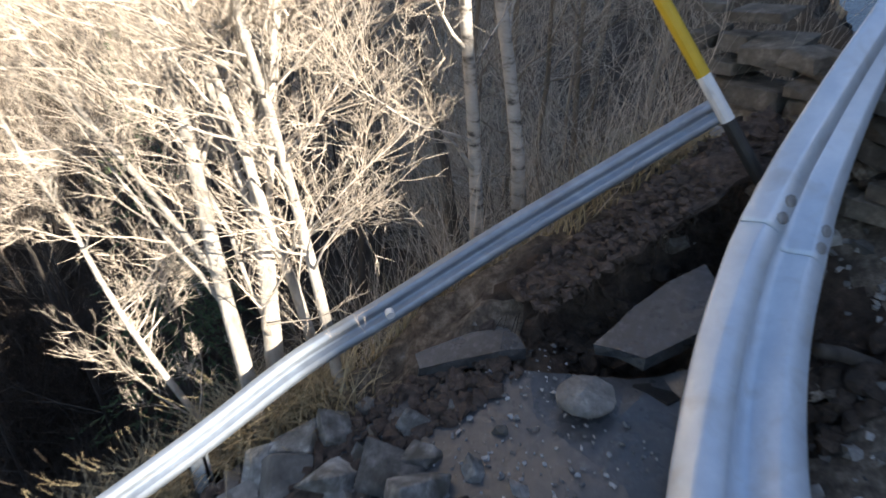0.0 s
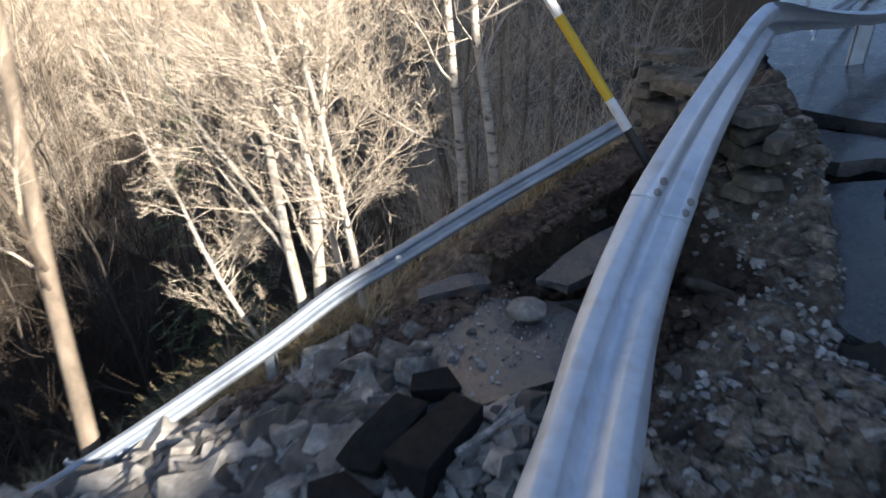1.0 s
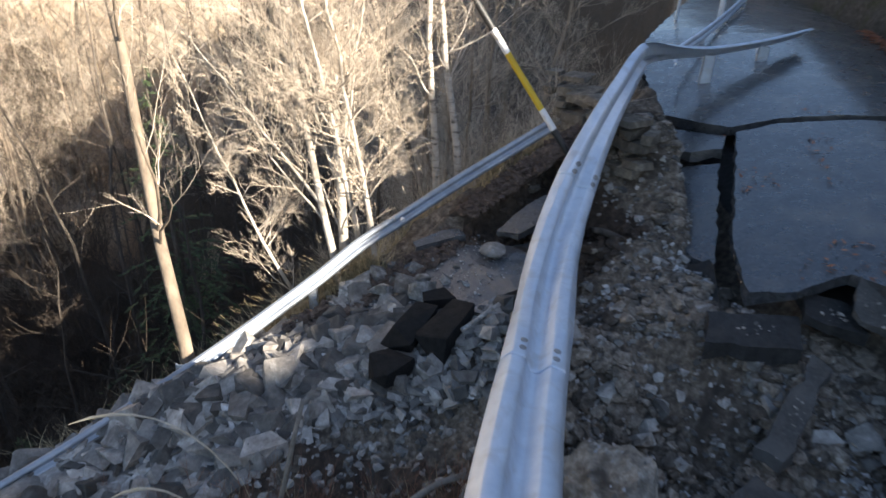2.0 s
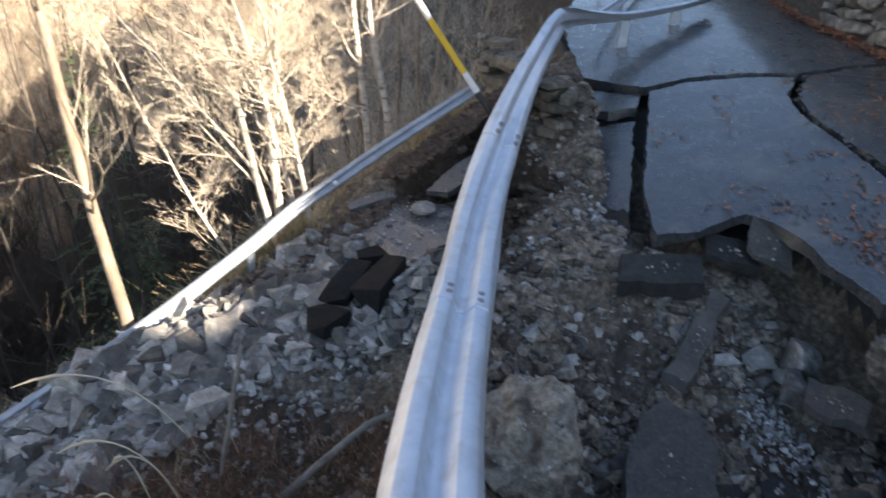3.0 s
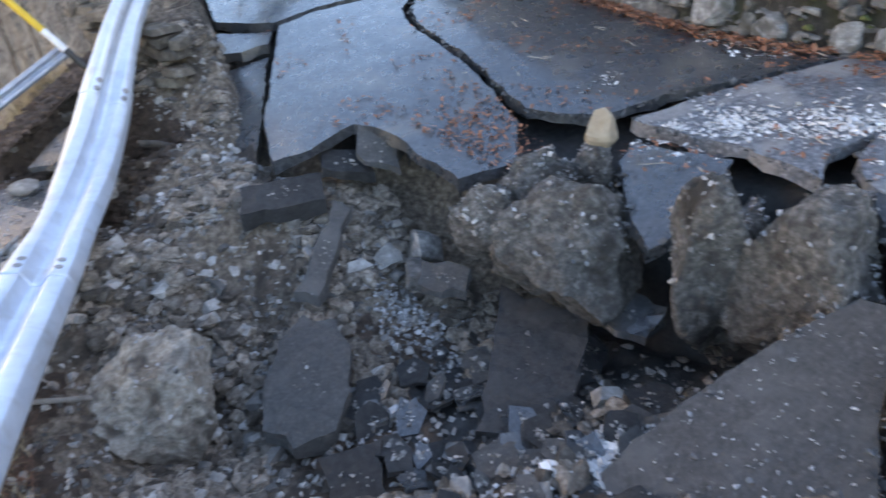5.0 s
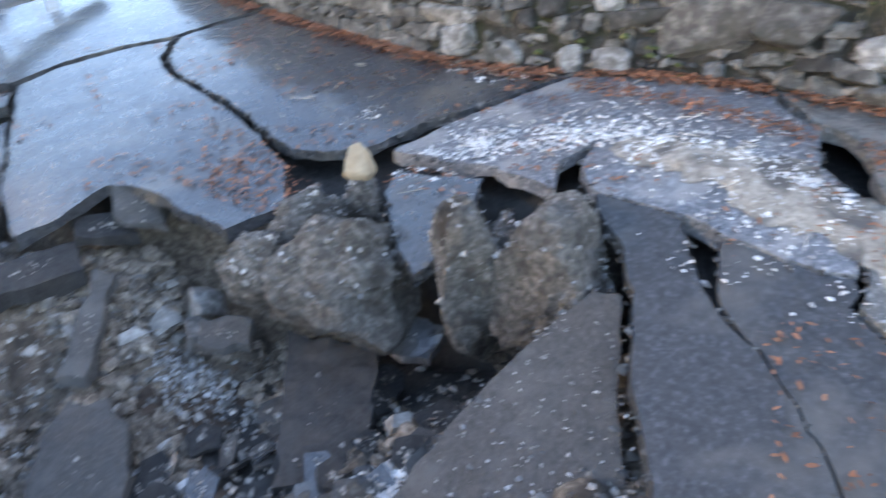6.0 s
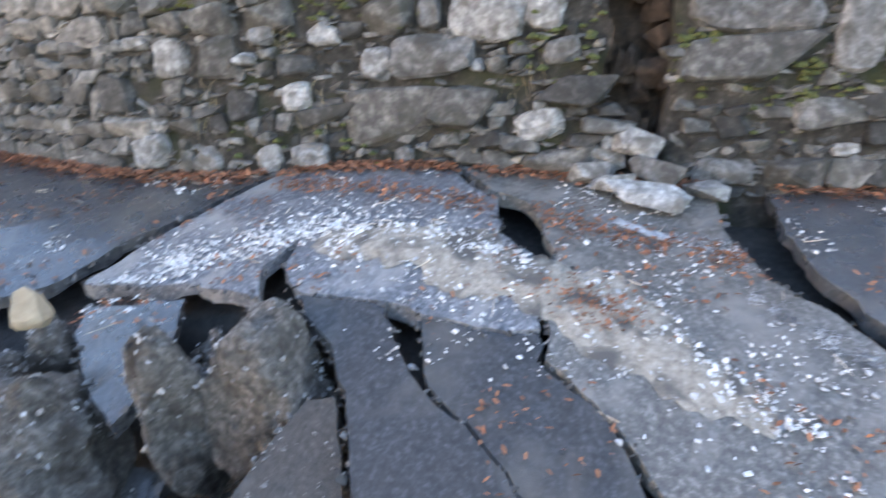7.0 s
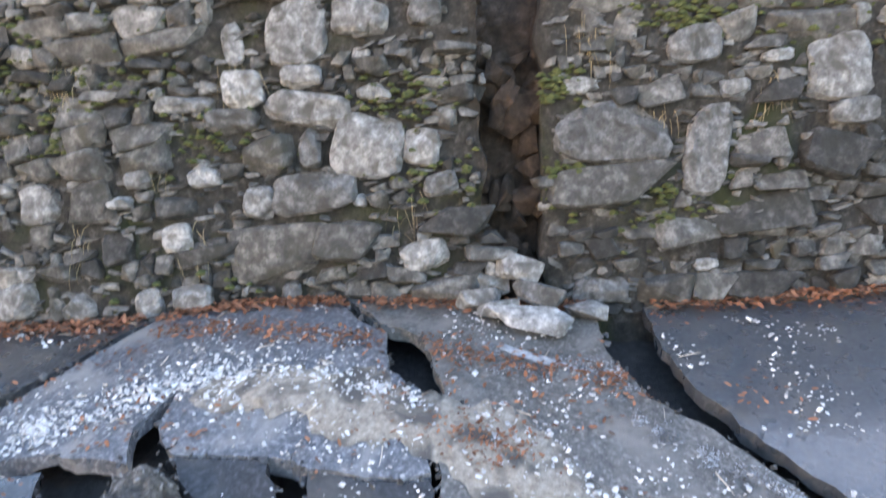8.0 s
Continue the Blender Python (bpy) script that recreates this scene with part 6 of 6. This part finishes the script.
# moss on the wall
mv, mf = [], []
rg = random.Random(77)
tuft = rock_mesh("tuft", 600, MOSS, flat=0.8, sub=1)
for cy, ch, sp, n in ((1.0, 1.7, 0.25, 90), (0.75, 1.2, 0.16, 40), (-0.2, 1.1, 0.2, 24), (-1.3, 1.28, 0.14, 34), (-2.18, 1.35, 0.1, 40), (-2.2, 0.85, 0.14, 40), (-2.9, 1.75, 0.16, 80), (-2.75, 0.62, 0.2, 40),
                      (-1.5, 0.86, 0.2, 24), (0.4, 1.5, 0.3, 60), (-3.6, 1.75, 0.2, 50), (-0.1, 0.2, 0.3, 24)):
    for _ in range(2 * n):
        y, hh = rg.gauss(cy, sp), rg.gauss(ch, sp * 0.6)
        if hh < 0.05 or hh > WALL_H or GAP[0] < y < GAP[1]:
            continue
        p, nn = wall_point(y, hh, rg.uniform(0.0, 0.05))
        M = Matrix.Translation(p) @ Matrix.Diagonal((0.04, 0.05, 0.035, 1)) @ Matrix.Scale(rg.uniform(0.5, 1.5), 4)
        k0 = len(mv)
        mv += [M @ q.co for q in tuft.vertices]
        mf += [tuple(k0 + i for i in q.vertices) for q in tuft.polygons]
tagged(raw("moss", mv, mf, MOSS), "green-brown moss tufts on the old wall", "moss", kind="stuff")

# dry grass hanging out of the joints
hv, hf_ = [], []
for cy, ch, n in ((0.62, 1.55, 34), (0.95, 1.25, 22), (0.10, 1.05, 22), (0.55, 0.62, 16), (-0.35, 1.45, 20), (-2.35, 1.62, 24), (-2.75, 1.2, 18), (-3.4, 1.3, 22), (-1.35, 0.62, 12), (-0.15, 0.5, 14)):
    for _ in range(n):
        p, nn = wall_point(rg.gauss(cy, 0.07), rg.gauss(ch, 0.07), 0.01)
        L, side_, wy = rg.uniform(0.06, 0.2), rg.gauss(0, 0.03), rg.uniform(0.0012, 0.0026)
        line = [p, p + nn * L * 0.22 + Vector((0, side_ * 0.4, -L * 0.15)), p + nn * L * 0.3 + Vector((0, side_, -L * 0.6)), p + nn * L * 0.28 + Vector((0, side_ * 1.4, -L))]
        tube(line, [wy, wy, wy * 0.8, wy * 0.3], 3, hv, hf_, False)
tagged(raw("dry_grass", hv, hf_, STRAW), "dry yellow grass hanging from the wall joints", "grass", kind="stuff")


# ---- foreground straws, dry weeds and a branch ----
def tall_straws(label, spots):
    """Pale stalks, each from its foot on the ground over an arch to its tip: foot x and y, reach along x, rise, and how far it arches over."""
    v, f = [], []
    for x, y, reach, rise, arch in spots:
        a = Vector((x, y, land(x, y)))
        b, c = a + Vector((reach * 0.35, 0, rise + arch)), a + Vector((reach, -0.04, rise))
        pts = [a.lerp(b, t / 9).lerp(b.lerp(c, t / 9), t / 9) for t in range(10)]
        tube(pts, [0.0036] * 6 + [0.005, 0.0075, 0.006, 0.002], 4, v, f)
    return tagged(raw("tall_straws", v, f, STRAW_PALE), label, "grass", kind="stuff")


rg = random.Random(15)
tall_straws("long arching dry straws in the foreground", [(-0.91, 0.67, -0.74, 0.40, 0.22), (-0.88, 0.36, -0.46, 0.36, 0.2), (-0.84, 0.30, -0.28, 0.34, 0.22), (-0.98, 0.30, -0.10, 0.40, 0.1)]
            + [(-1.10 + rg.gauss(0, 0.10), 0.10 + rg.gauss(0, 0.08), rg.uniform(-0.5, -0.05), rg.uniform(0.14, 0.3), rg.uniform(0.05, 0.2)) for _ in range(11)])


def near_bank(rg):
    return rg.uniform(-1.7, 0.3), rg.uniform(-0.6, 0.6)


def clod_top(rg):
    return rg.gauss(0.74, 0.08), rg.gauss(0.80, 0.05)


thicket("dry_weeds", "reddish-brown dry weeds above the pale clod", 90, clod_top, 0.10, WEED, 84, 0.002, 0.6, 3, 5)
thicket("dry_weeds", "reddish-brown dry weeds in the foreground", 1500, near_bank, 0.28, WEED, 81, 0.0022, 0.4, 4, 6)
grass("dry_grass", "dry grass on the near bank", 1500, near_bank, 0.16, 82, 0.8, 0.002)
branch = tagged(new("fallen_branch"), "grey broken branch lying across the landslip", "branch")
v, f = [], []
tube(spline([(-0.40, 0.31, land(-0.40, 0.31) + 0.01), (-0.135, 0.39, -1.21), (0.055, 0.50, -1.13), (0.24, 0.56, -1.14), (0.56, 0.54, -1.22)], 16), [0.021 - 0.0006 * i for i in range(16)], 8, v, f)
raw("wood", v, f, BARK_GREY, branch, smooth_shade=True)
stalk = tagged(new("dry_stalk"), "upright flat grey-brown dry stalk among the weeds", "stalk")
v, f = [], []
tube([(-0.71, 0.40, land(-0.71, 0.40) - 0.02), (-0.66, 0.395, -1.25), (-0.60, 0.40, -1.02), (-0.55, 0.39, -0.80), (-0.495, 0.40, -0.58)], [0.013, 0.012, 0.0125, 0.011, 0.009], 6, v, f)
raw("stem", v, f, BARK_GREY, stalk, smooth_shade=True)
rod = tagged(new("edging_strip"), "pale broken edging strip sticking out of the rubble", "strip")
v, f = [], []
tube([(0.15, 1.33, land(0.15, 1.33) + 0.08), (0.36, 1.47, land(0.36, 1.47) + 0.12)], [0.013, 0.013], 6, v, f)
raw("strip", v, f, PALE_STONE, rod)


stump = tagged(new("broken_post"), "dark broken timber post leaning under the loose guardrail", "post")
v, f = [], []
tube([(1.03, 2.32, -0.72), (1.13, 2.36, -0.76), (1.26, 2.42, -0.84), (1.32, 2.45, land(1.32, 2.45) - 0.1)], [0.022, 0.024, 0.027, 0.03], 8, v, f)
raw("wood", v, f, BARK_DARK, stump, smooth_shade=True)


# ---- road signs far along the road ----
def sign_post(x, y, h, plate):
    ob = empty("road_sign", "small road sign on a thin grey post", "sign", "far road signs", at=(x, y, float(road_z(x, y)) - 0.05))
    v, f = [], []
    tube([(0, 0, 0), (0, 0, h)], [0.018, 0.018], 8, v, f)
    raw("post", v, f, STEEL, ob)
    if plate:
        bm = bmesh.new()
        r = bmesh.ops.create_cube(bm, size=1)
        for q in bm.verts:
            q.co = Vector((q.co.x * 0.16, q.co.y * 0.012, q.co.z * 0.14 + h - 0.1))
        part("plate", bm, WHITE, ob)


sign_post(2.75, 6.75, 1.3, True)
sign_post(3.14, 6.45, 1.2, False)
sign_post(3.35, 6.9, 0.45, True)
